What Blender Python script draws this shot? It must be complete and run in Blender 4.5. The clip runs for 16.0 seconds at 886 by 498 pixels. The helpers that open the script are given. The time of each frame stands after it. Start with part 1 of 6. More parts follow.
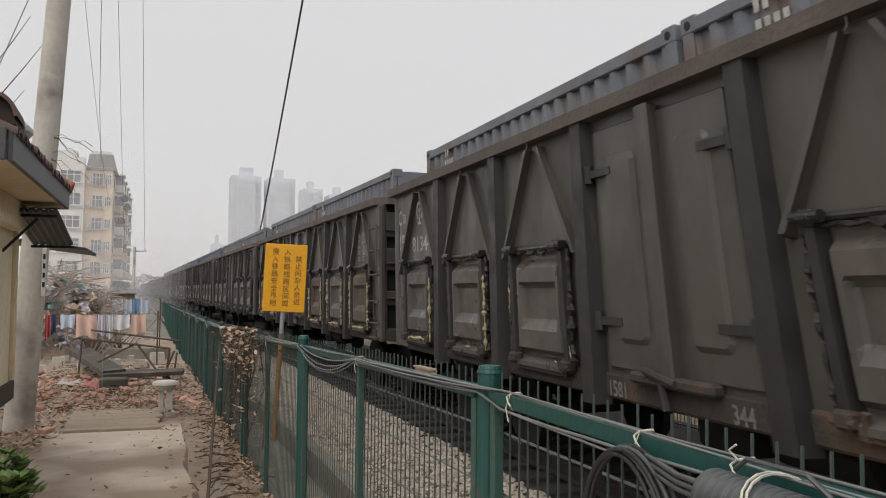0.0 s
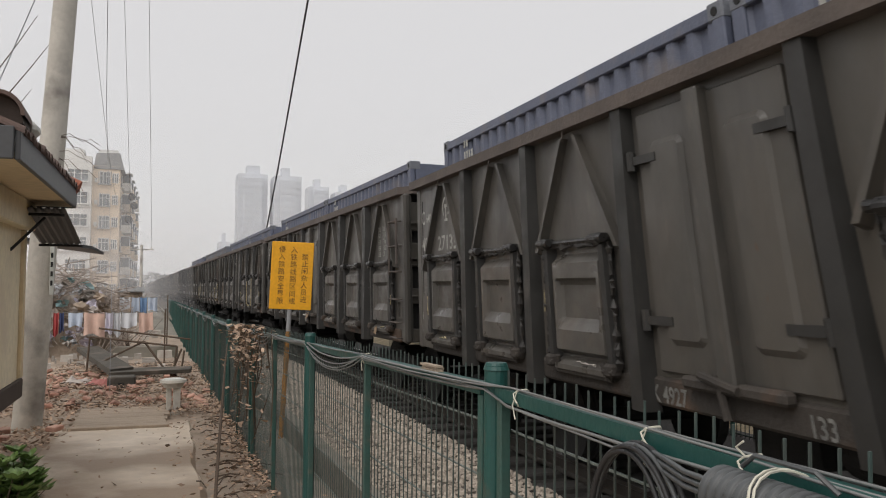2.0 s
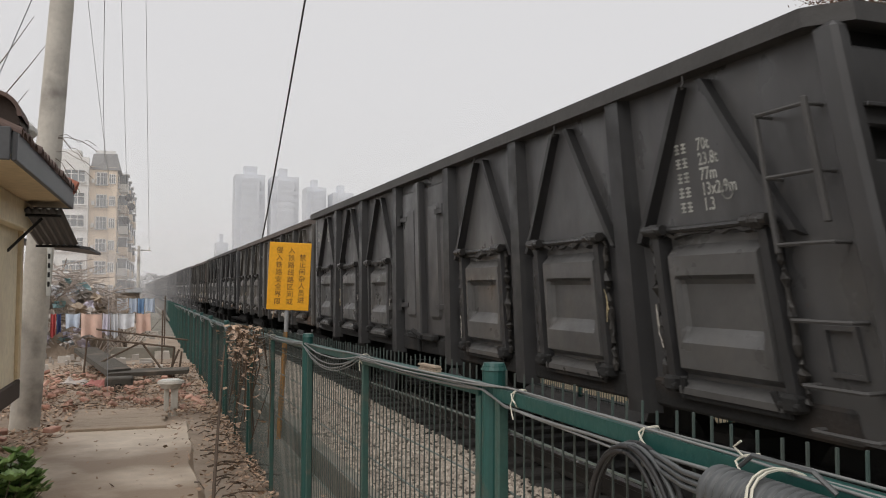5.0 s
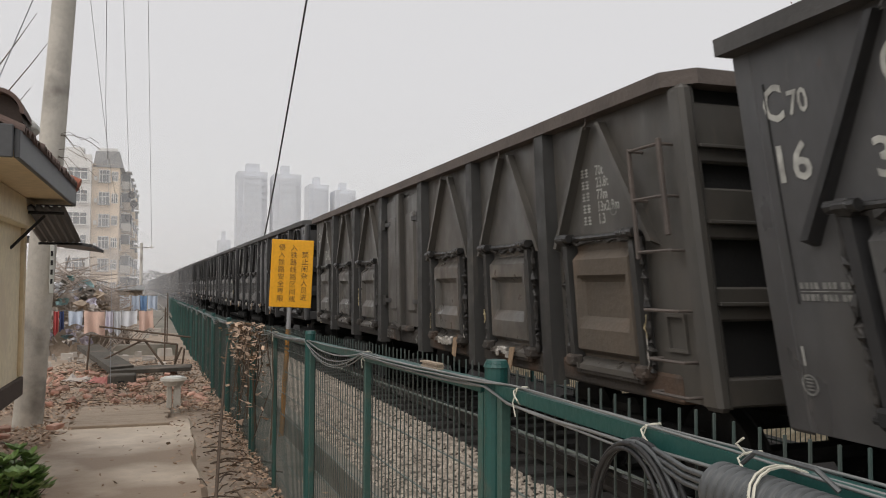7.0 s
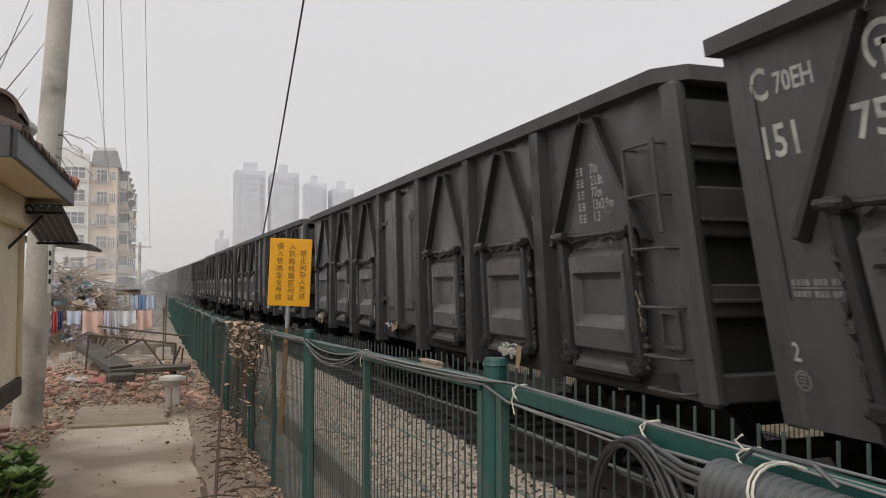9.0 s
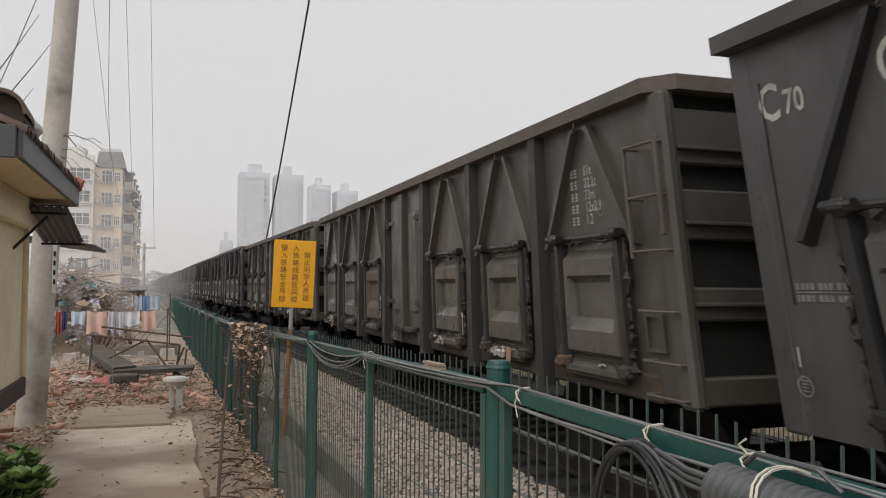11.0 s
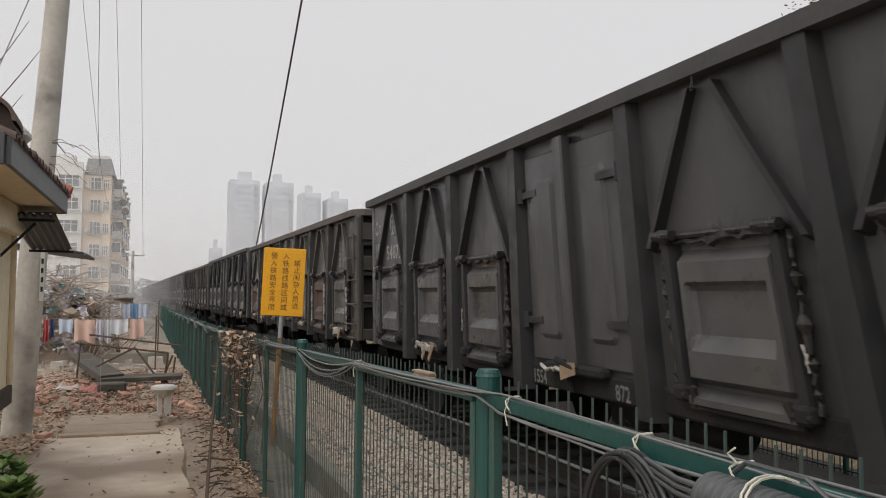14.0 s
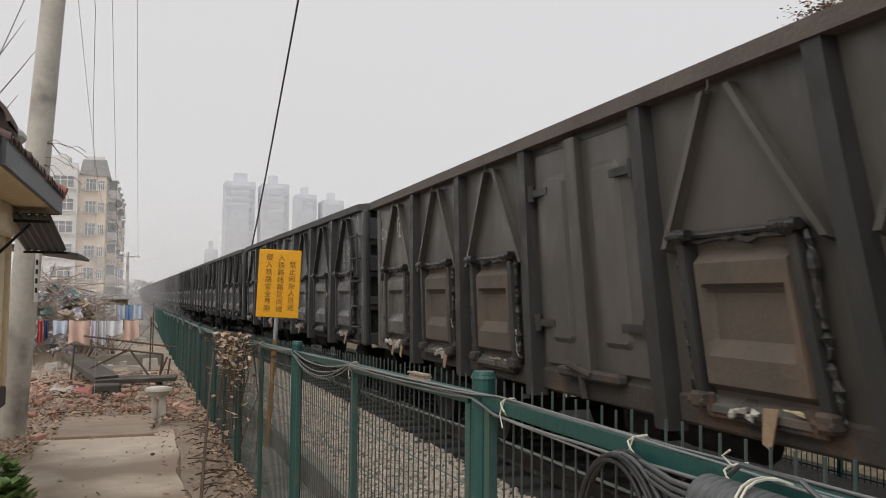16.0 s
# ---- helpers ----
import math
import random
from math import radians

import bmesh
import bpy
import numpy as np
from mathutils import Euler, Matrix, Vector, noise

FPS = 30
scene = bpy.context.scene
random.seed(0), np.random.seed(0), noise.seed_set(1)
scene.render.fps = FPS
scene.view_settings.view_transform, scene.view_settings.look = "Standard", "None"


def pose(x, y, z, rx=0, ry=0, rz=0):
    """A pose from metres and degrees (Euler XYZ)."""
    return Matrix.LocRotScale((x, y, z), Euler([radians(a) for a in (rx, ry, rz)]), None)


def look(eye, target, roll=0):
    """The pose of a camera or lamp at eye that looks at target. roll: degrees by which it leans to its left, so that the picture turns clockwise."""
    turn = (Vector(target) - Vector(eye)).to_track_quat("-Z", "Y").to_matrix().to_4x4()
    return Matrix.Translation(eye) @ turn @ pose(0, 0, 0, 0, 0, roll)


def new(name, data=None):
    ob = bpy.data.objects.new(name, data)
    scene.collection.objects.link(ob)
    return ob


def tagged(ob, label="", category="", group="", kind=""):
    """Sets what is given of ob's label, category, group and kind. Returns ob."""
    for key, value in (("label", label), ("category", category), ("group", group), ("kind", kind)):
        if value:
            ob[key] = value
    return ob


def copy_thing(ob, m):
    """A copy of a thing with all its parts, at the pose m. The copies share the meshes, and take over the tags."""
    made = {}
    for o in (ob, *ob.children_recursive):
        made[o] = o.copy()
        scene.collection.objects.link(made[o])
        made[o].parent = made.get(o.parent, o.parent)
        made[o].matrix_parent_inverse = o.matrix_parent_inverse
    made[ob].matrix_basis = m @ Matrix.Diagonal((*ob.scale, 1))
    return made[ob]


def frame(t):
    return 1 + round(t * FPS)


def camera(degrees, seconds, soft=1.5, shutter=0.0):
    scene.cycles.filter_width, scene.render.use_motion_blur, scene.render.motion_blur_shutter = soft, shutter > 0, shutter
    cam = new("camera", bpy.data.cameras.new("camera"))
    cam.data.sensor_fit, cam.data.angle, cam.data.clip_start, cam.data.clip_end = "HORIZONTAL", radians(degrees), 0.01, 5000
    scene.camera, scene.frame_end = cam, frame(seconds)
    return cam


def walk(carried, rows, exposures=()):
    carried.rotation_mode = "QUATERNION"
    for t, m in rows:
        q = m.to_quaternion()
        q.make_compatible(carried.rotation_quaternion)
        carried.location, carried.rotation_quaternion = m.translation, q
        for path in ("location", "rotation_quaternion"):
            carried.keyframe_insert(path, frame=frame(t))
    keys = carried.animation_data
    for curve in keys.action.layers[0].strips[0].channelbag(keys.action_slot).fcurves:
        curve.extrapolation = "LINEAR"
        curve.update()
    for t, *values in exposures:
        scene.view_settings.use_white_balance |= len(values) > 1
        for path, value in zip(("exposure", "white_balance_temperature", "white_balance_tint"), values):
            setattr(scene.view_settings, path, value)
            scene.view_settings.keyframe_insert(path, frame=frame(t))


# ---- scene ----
CAM_ROWS = (
    (0.0, -19.056, 2.996, -0.537),
    (0.5, -18.847, 2.972, -0.393),
    (1.0, -18.736, 2.895, -0.364),
    (1.5, -18.511, 2.789, -0.246),
    (2.0, -18.604, 2.800, -0.355),
    (2.5, -19.152, 2.960, -0.489),
    (3.0, -19.225, 2.965, -0.569),
    (3.5, -18.736, 3.035, -0.464),
    (4.0, -19.217, 3.028, -0.349),
    (4.5, -18.898, 2.931, -0.289),
    (7.0, -18.608, 2.629, -0.246),
    (7.5, -18.401, 2.685, -0.210),
    (8.0, -18.172, 2.576, -0.106),
    (8.5, -18.625, 2.601, -0.214),
    (9.0, -18.708, 2.498, -0.000),
    (11.5, -18.445, 2.711, -0.325),
    (12.0, -19.081, 2.842, -0.507),
    (12.5, -19.011, 2.964, -0.310),
    (13.0, -18.924, 3.039, -0.186),
    (13.5, -19.129, 3.284, -0.349),
    (14.0, -19.151, 3.261, -0.421),
    (14.5, -18.983, 3.193, -0.265),
    (15.0, -19.235, 3.339, -0.389),
    (15.5, -19.287, 3.369, -0.466),
    (16.0, -19.466, 3.394, -0.516),
)
TRAIN_ROWS = (
    (0.0, 12.38),
    (0.5, 2.51),
    (1.0, -7.96),
    (1.5, -18.36),
    (2.0, -28.76),
    (2.5, -39.20),
    (3.0, -49.76),
    (3.5, -60.75),
    (4.0, -71.02),
    (4.5, -82.00),
    (7.0, -133.31),
    (7.5, -143.49),
    (8.0, -153.62),
    (8.5, -164.12),
    (9.0, -175.19),
    (11.5, -226.85),
    (12.0, -236.43),
    (12.5, -246.70),
    (13.0, -256.93),
    (13.5, -267.03),
    (14.0, -277.17),
    (14.5, -287.40),
    (15.0, -298.40),
    (15.5, -308.56),
    (16.0, -318.62),
)

EYE = (0.0, 0.0, 1.65)
cam = camera(57.0, 16.0, soft=1.05, shutter=0.9)
# a phone's sensor, read out line by line from the top
scene.cycles.rolling_shutter_type, scene.cycles.rolling_shutter_duration = "TOP", 0.03
walk(cam, [(t, pose(*EYE, 90 + pitch, roll, yaw)) for t, yaw, pitch, roll in CAM_ROWS], exposures=((0.0, 0.2), (16.0, 0.2)))

# ---- overcast sky ----
world = bpy.data.worlds.new("overcast")
scene.world = world
world.use_nodes = True
wt = world.node_tree
wt.nodes.clear()
w_out = wt.nodes.new("ShaderNodeOutputWorld")
w_bg = wt.nodes.new("ShaderNodeBackground")
w_sky = wt.nodes.new("ShaderNodeTexSky")
w_sky.sky_type = "NISHITA"
w_sky.sun_disc = False
w_sky.sun_elevation, w_sky.sun_rotation = radians(52), radians(224)
w_mul = wt.nodes.new("ShaderNodeVectorMath")
w_mul.operation = "SCALE"
w_mul.inputs["Scale"].default_value = 0.09
w_mix = wt.nodes.new("ShaderNodeMix")
w_mix.data_type = "RGBA"
w_mix.inputs[0].default_value = 0.94
w_mix.inputs[7].default_value = (0.647, 0.634, 0.636, 1)
wt.links.new(w_sky.outputs[0], w_mul.inputs[0])
wt.links.new(w_mul.outputs[0], w_mix.inputs[6])
wt.links.new(w_mix.outputs[2], w_bg.inputs[0])
wt.links.new(w_bg.outputs[0], w_out.inputs[0])
w_bg.inputs[1].default_value = 1.0

sun_data = bpy.data.lights.new("sun", "SUN")
sun_data.energy, sun_data.angle, sun_data.color = 1.5, radians(55), (1.0, 0.945, 0.90)
sun = new("sun", sun_data)
sun.matrix_world = look((-32, -33, 59), (0, 0, 0))


# ---- materials ----
def material(name, base, rough=0.7, second=None, scale=6.0, amount=0.5, bump=0.2, bump_scale=40.0, metal=0.0, stain=None,
             stain_scale=1.5, stain_edge=(0.52, 0.7), vary=0.0, stretch=None, transmission=0.0, streaks=(), mottled=False):
    m = bpy.data.materials.new(name)
    m.use_nodes = True
    nt = m.node_tree
    b = nt.nodes["Principled BSDF"]
    b.inputs["Roughness"].default_value = rough
    b.inputs["Metallic"].default_value = metal
    b.inputs["Transmission Weight"].default_value = transmission
    co = nt.nodes.new("ShaderNodeTexCoord")
    src = co.outputs["Object"]
    if stretch:
        mp = nt.nodes.new("ShaderNodeMapping")
        mp.inputs["Scale"].default_value = stretch
        nt.links.new(src, mp.inputs[0])
        src = mp.outputs[0]

    def noise_tex(sc, detail=6.0):
        n = nt.nodes.new("ShaderNodeTexNoise")
        n.inputs["Scale"].default_value, n.inputs["Detail"].default_value = sc, detail
        nt.links.new(src, n.inputs["Vector"])
        return n.outputs["Fac"]

    def mix(fac, a, c):
        x = nt.nodes.new("ShaderNodeMix")
        x.data_type = "RGBA"
        for sock, v in ((x.inputs[0], fac), (x.inputs[6], a), (x.inputs[7], c)):
            if isinstance(v, tuple):
                sock.default_value = (*v, 1)
            elif isinstance(v, float):
                sock.default_value = v
            else:
                nt.links.new(v, sock)
        return x.outputs[2]

    def ramp(fac, lo, hi, top=1.0):
        r = nt.nodes.new("ShaderNodeMapRange")
        r.inputs[1].default_value, r.inputs[2].default_value, r.inputs[4].default_value = lo, hi, top
        nt.links.new(fac, r.inputs[0])
        return r.outputs[0]

    col = mix(ramp(noise_tex(scale), 0.3, 0.7, amount), base, second or tuple(0.6 * v for v in base))
    fine = noise_tex(scale * 9)
    col = mix(ramp(fine, 0.35, 0.75, 0.35), col, tuple(0.55 * v for v in base))
    if stain:
        col = mix(ramp(noise_tex(stain_scale, 9.0), stain_edge[0], stain_edge[1]), col, stain)
    for tone, grid, low, high in streaks:
        mp2 = nt.nodes.new("ShaderNodeMapping")
        mp2.inputs["Scale"].default_value = grid
        nt.links.new(co.outputs["Object"], mp2.inputs[0])
        n2 = nt.nodes.new("ShaderNodeTexNoise")
        n2.inputs["Scale"].default_value, n2.inputs["Detail"].default_value, n2.inputs["Roughness"].default_value = 1.0, 8.0, 0.65
        nt.links.new(mp2.outputs[0], n2.inputs["Vector"])
        col = mix(ramp(n2.outputs["Fac"], low, high, 0.85), col, tone)
    if mottled:
        rr = nt.nodes.new("ShaderNodeMapRange")
        rr.inputs[1].default_value, rr.inputs[2].default_value = 0.3, 0.75
        rr.inputs[3].default_value, rr.inputs[4].default_value = rough - 0.18, rough + 0.22
        nt.links.new(noise_tex(scale * 2.5), rr.inputs[0])
        nt.links.new(rr.outputs[0], b.inputs["Roughness"])
    if vary:
        info = nt.nodes.new("ShaderNodeObjectInfo")
        geo = nt.nodes.new("ShaderNodeNewGeometry")
        add = nt.nodes.new("ShaderNodeMath")
        add.operation = "ADD"
        nt.links.new(info.outputs["Random"], add.inputs[0])
        nt.links.new(geo.outputs["Random Per Island"], add.inputs[1])
        hsv = nt.nodes.new("ShaderNodeHueSaturation")
        r = nt.nodes.new("ShaderNodeMapRange")
        r.inputs[1].default_value, r.inputs[2].default_value = 0.0, 2.0
        r.inputs[3].default_value, r.inputs[4].default_value = 1 - vary, 1 + vary
        nt.links.new(add.outputs[0], r.inputs[0])
        nt.links.new(r.outputs[0], hsv.inputs["Value"])
        nt.links.new(col, hsv.inputs["Color"])
        col = hsv.outputs[0]
    nt.links.new(col, b.inputs["Base Color"])
    if bump:
        bp = nt.nodes.new("ShaderNodeBump")
        bp.inputs["Strength"].default_value, bp.inputs["Distance"].default_value = bump, 0.02
        nt.links.new(noise_tex(bump_scale), bp.inputs["Height"])
        nt.links.new(bp.outputs[0], b.inputs["Normal"])
    return m


M = {
    "olive": material("dusty_olive_steel", (0.084, 0.078, 0.068), 0.47, (0.056, 0.053, 0.047), 1.3, 0.8, 0.30, 3.5, stain=(0.092, 0.080, 0.066),
                      stain_scale=1.1, stain_edge=(0.48, 0.75), vary=0.14, stretch=(1, 1, 0.6),
                      streaks=(((0.034, 0.033, 0.031), (1.8, 1.4, 0.35), 0.50, 0.76), ((0.118, 0.100, 0.082), (9.0, 5.5, 2.2), 0.60, 0.80), ((0.095, 0.052, 0.032), (9.0, 9.0, 5.0), 0.66, 0.74)), mottled=True),
    "dark": material("dark_grey_steel", (0.067, 0.067, 0.068), 0.42, (0.043, 0.042, 0.042), 1.2, 0.7, 0.28, 3.5, stain=(0.064, 0.061, 0.057),
                     stain_scale=1.1, stain_edge=(0.5, 0.8), vary=0.14, stretch=(1, 1, 0.6),
                     streaks=(((0.024, 0.024, 0.025), (1.8, 1.4, 0.35), 0.50, 0.76), ((0.090, 0.084, 0.077), (9.0, 5.5, 2.2), 0.62, 0.80), ((0.075, 0.042, 0.028), (9.0, 9.0, 5.0), 0.67, 0.75)), mottled=True),
    "olive_post": material("olive_post_steel", (0.030, 0.029, 0.027), 0.55, (0.020, 0.020, 0.018), 1.5, 0.7, 0.06, 30, vary=0.1,
                           streaks=(((0.070, 0.060, 0.048), (5.0, 5.0, 0.9), 0.60, 0.78),), mottled=True),
    "dark_post": material("dark_post_steel", (0.024, 0.024, 0.025), 0.52, (0.016, 0.016, 0.016), 1.5, 0.7, 0.06, 30, vary=0.1,
                          streaks=(((0.045, 0.043, 0.040), (5.0, 5.0, 0.9), 0.62, 0.80),), mottled=True),
    "rail_top": material("dusty_top_rail", (0.125, 0.102, 0.088), 0.8, (0.070, 0.060, 0.055), 2.0, 0.8, 0.4, 25, vary=0.1),
    "rail_dark": material("grey_top_rail", (0.075, 0.073, 0.071), 0.75, (0.045, 0.044, 0.043), 2.0, 0.8, 0.2, 25, vary=0.1),
    "sill_dark": material("near_black_sill", (0.013, 0.013, 0.0125), 0.9, (0.008, 0.008, 0.008), 2.5, 0.9, 0.4, 25, stain=(0.050, 0.036, 0.027), stain_scale=1.4, stain_edge=(0.58, 0.75)),
    "panel_olive": material("worn_olive_panel", (0.098, 0.091, 0.080), 0.42, (0.062, 0.058, 0.051), 2.2, 0.8, 0.35, 5, stain=(0.115, 0.094, 0.076), stain_scale=1.6, vary=0.16,
                            streaks=(((0.040, 0.036, 0.032), (3.0, 2.2, 0.7), 0.56, 0.76),), mottled=True),
    "panel_dark": material("worn_grey_panel", (0.082, 0.081, 0.079), 0.40, (0.050, 0.050, 0.049), 2.0, 0.8, 0.35, 5, stain=(0.082, 0.077, 0.070), stain_scale=1.6, vary=0.16,
                           streaks=(((0.032, 0.032, 0.032), (3.0, 2.2, 0.7), 0.56, 0.76),), mottled=True),
    "dim_marking": material("faded_marking", (0.24, 0.24, 0.22), 0.8, (0.10, 0.10, 0.095), 14, 0.9, 0.0),
    "rust": material("rusty_sill", (0.055, 0.046, 0.038), 0.85, (0.030, 0.027, 0.024), 2.5, 0.9, 0.5, 25, stain=(0.13, 0.075, 0.045), stain_scale=1.4, stain_edge=(0.55, 0.72)),
    # underframe soot; on the end walls it paints the recesses' shade
    "under": material("sooty_shaded_steel", (0.014, 0.014, 0.0135), 0.8, None, 3, 0.5, 0.3),
    "marking": material("worn_white_marking", (0.50, 0.50, 0.46), 0.8, (0.20, 0.20, 0.185), 11, 0.9, 0.0),
    "blue": material("blue_container_steel", (0.125, 0.142, 0.20), 0.55, (0.09, 0.102, 0.145), 2.0, 0.7, 0.2, stain=(0.16, 0.15, 0.16), stain_scale=2.5, vary=0.1),
    "grey_blue": material("faded_container_steel", (0.19, 0.205, 0.23), 0.6, (0.10, 0.11, 0.13), 2.0, 0.7, 0.2, stain=(0.15, 0.11, 0.09), stain_scale=2.2, vary=0.1),
    "rust_door": material("rust_red_door", (0.088, 0.050, 0.032), 0.55, (0.050, 0.035, 0.026), 2.0, 0.8, 0.3, 24, stain=(0.07, 0.055, 0.045), stain_scale=1.5),
    "brown_door": material("brown_worn_door", (0.105, 0.083, 0.062), 0.7, (0.065, 0.056, 0.045), 2.0, 0.8, 0.3, 24, stain=(0.13, 0.09, 0.062), stain_scale=1.5),
    "dry_bank": material("dry_grass_bank", (0.30, 0.245, 0.155), 0.95, (0.20, 0.16, 0.10), 5, 0.9, 0.9, 30, stain=(0.37, 0.32, 0.22), stain_scale=2.2, stretch=(1, 3, 1)),
    "oily": material("oily_black_steel", (0.016, 0.016, 0.016), 0.38, (0.030, 0.027, 0.024), 6, 0.8, 0.3, 18, mottled=True),
    "caulk": material("black_door_caulk", (0.014, 0.0135, 0.013), 0.55, (0.045, 0.040, 0.034), 14, 0.8, 0.4),
    "foam": material("yellow_sealing_foam", (0.50, 0.43, 0.26), 0.9, (0.30, 0.24, 0.14), 20, 0.8, 0.5),
    "cloth": material("white_sealing_rag", (0.50, 0.48, 0.45), 0.9, (0.26, 0.23, 0.18), 15, 0.8, 0.4),
    "card": material("brown_packing_board", (0.30, 0.21, 0.13), 0.9, (0.18, 0.125, 0.08), 12, 0.8, 0.3),
    "steel": material("polished_rail_steel", (0.16, 0.145, 0.13), 0.35, None, 5, 0.5, 0.1, metal=0.9),
    "green": material("green_fence_paint", (0.013, 0.078, 0.068), 0.45, (0.010, 0.055, 0.048), 4, 0.7, 0.15, stain=(0.06, 0.075, 0.06), stain_scale=7,
                      stain_edge=(0.62, 0.75), vary=0.06),
    "green_worn": material("worn_green_paint", (0.030, 0.092, 0.078), 0.5, (0.055, 0.085, 0.070), 9, 0.8, 0.15, stain=(0.10, 0.105, 0.085), stain_scale=9, stain_edge=(0.56, 0.72), vary=0.1),
    "damp_wall": material("damp_base_render", (0.28, 0.215, 0.155), 0.9, (0.17, 0.125, 0.09), 3.5, 0.9, 0.5, stain=(0.36, 0.29, 0.22), stain_scale=1.6),
    "wire": material("weathered_green_wire", (0.050, 0.080, 0.072), 0.6, (0.08, 0.075, 0.065), 8, 0.7, 0.0),
    "wire_pale": material("pale_coated_wire", (0.17, 0.20, 0.18), 0.6, (0.10, 0.12, 0.11), 8, 0.7, 0.0),
    "cable": material("grey_plastic_cable", (0.19, 0.195, 0.19), 0.5, (0.10, 0.105, 0.105), 6, 0.6, 0.1, vary=0.35),
    "wire_grey": material("weathered_wire", (0.24, 0.24, 0.25), 0.6, (0.16, 0.16, 0.17), 4, 0.6, 0.0),
    "black": material("black_rubber_cable", (0.018, 0.018, 0.019), 0.55, None, 6, 0.5, 0.1),
    "conduit": material("grey_ribbed_conduit", (0.075, 0.081, 0.083), 0.4, (0.06, 0.065, 0.066), 5, 0.6, 0.1),
    "tie": material("pale_cable_tie", (0.62, 0.60, 0.50), 0.6, None, 5, 0.3, 0.0),
    "sign": material("yellow_sign_paint", (0.86, 0.42, 0.012), 0.4, (0.80, 0.37, 0.01), 3, 0.4, 0.03),
    "ink": material("dark_sign_ink", (0.11, 0.045, 0.01), 0.6, None, 5, 0.3, 0.0),
    "galv": material("galvanised_tube", (0.42, 0.43, 0.44), 0.45, (0.33, 0.34, 0.35), 7, 0.6, 0.1, metal=0.4),
    "orange": material("orange_post_paint", (0.50, 0.22, 0.03), 0.6, (0.33, 0.15, 0.03), 7, 0.7, 0.1),
    "pole": material("weathered_pole_concrete", (0.62, 0.585, 0.52), 0.9, (0.44, 0.415, 0.37), 2.2, 0.8, 0.3, 30, stain=(0.17, 0.155, 0.14), stain_scale=1.6),
    "concrete": material("path_concrete", (0.74, 0.64, 0.52), 0.7, (0.55, 0.455, 0.35), 0.9, 0.9, 0.35, 25, stain=(0.33, 0.25, 0.18), stain_scale=0.55,
                         stain_edge=(0.40, 0.54)),
    "kerb": material("drain_concrete", (0.27, 0.25, 0.21), 0.9, (0.20, 0.185, 0.155), 2.0, 0.8, 0.4, stain=(0.10, 0.10, 0.075), stain_scale=1.6),
    "soil": material("littered_soil", (0.42, 0.335, 0.26), 0.95, (0.25, 0.20, 0.15), 2.5, 0.9, 0.8, 14, stain=(0.38, 0.32, 0.26), stain_scale=1.1),
    "ground": material("far_ground", (0.17, 0.155, 0.125), 0.95, (0.12, 0.11, 0.085), 0.05, 0.8, 0.3, 3),
    # bed darker than the stones: the shade of their gaps in colour
    "ballast_bed": material("ballast_bed", (0.14, 0.12, 0.10), 0.95, (0.075, 0.064, 0.054), 12, 0.9, 0.9, 22),
    # soot, plus the shade under the train put into the bed's colour
    "track_bed": material("sooty_shaded_track_bed", (0.042, 0.038, 0.034), 0.95, (0.022, 0.020, 0.019), 12, 0.9, 0.9, 22),
    "stone": material("ballast_stone", (0.44, 0.385, 0.32), 0.9, (0.24, 0.205, 0.17), 14, 0.8, 0.3, 50, vary=0.62),
    "leaf_litter": material("dry_leaf", (0.52, 0.37, 0.26), 0.85, (0.22, 0.155, 0.112), 9, 0.9, 0.1, vary=0.9),
    "brick": material("broken_brick", (0.50, 0.32, 0.25), 0.9, (0.34, 0.15, 0.10), 6, 0.9, 0.4, vary=0.6),
    "wood": material("weathered_plank", (0.43, 0.345, 0.26), 0.85, (0.26, 0.205, 0.155), 4, 0.8, 0.4, 20, vary=0.15, stretch=(1, 9, 1)),
    "pale_rubble": material("pale_rubble", (0.42, 0.39, 0.35), 0.9, (0.28, 0.25, 0.22), 5, 0.8, 0.3, vary=0.5),
    "slab": material("dark_wet_slab", (0.088, 0.078, 0.062), 0.85, (0.045, 0.04, 0.034), 5, 0.8, 0.5, stain=(0.16, 0.13, 0.10), stain_scale=2.5),
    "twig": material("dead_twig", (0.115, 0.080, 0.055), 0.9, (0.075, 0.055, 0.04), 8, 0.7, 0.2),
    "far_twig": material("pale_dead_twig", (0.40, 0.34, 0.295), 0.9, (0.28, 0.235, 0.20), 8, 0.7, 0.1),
    "leaf": material("green_leaf", (0.20, 0.31, 0.09), 0.38, (0.10, 0.165, 0.05), 6, 0.7, 0.1, vary=0.4),
    "brown_leaf": material("russet_leaf", (0.34, 0.21, 0.16), 0.8, (0.22, 0.14, 0.11), 6, 0.7, 0.0, vary=0.4),
    "bark": material("bark", (0.085, 0.070, 0.055), 0.9, (0.055, 0.045, 0.038), 6, 0.8, 0.6, 18),
    "render": material("cream_wall_render", (0.86, 0.77, 0.57), 0.85, (0.80, 0.70, 0.50), 1.6, 0.7, 0.15, stain=(0.70, 0.60, 0.45), stain_scale=1.3),
    "soffit": material("yellowed_soffit", (0.72, 0.58, 0.38), 0.85, (0.62, 0.50, 0.33), 1.5, 0.7, 0.1),
    "plinth": material("dark_plinth", (0.07, 0.05, 0.04), 0.8, None, 3, 0.5, 0.2),
    "fascia": material("grey_fascia", (0.085, 0.088, 0.092), 0.5, (0.05, 0.05, 0.054), 3, 0.6, 0.1),
    "tile": material("clay_roof_tile", (0.145, 0.095, 0.078), 0.85, (0.085, 0.062, 0.055), 5, 0.8, 0.3, vary=0.3),
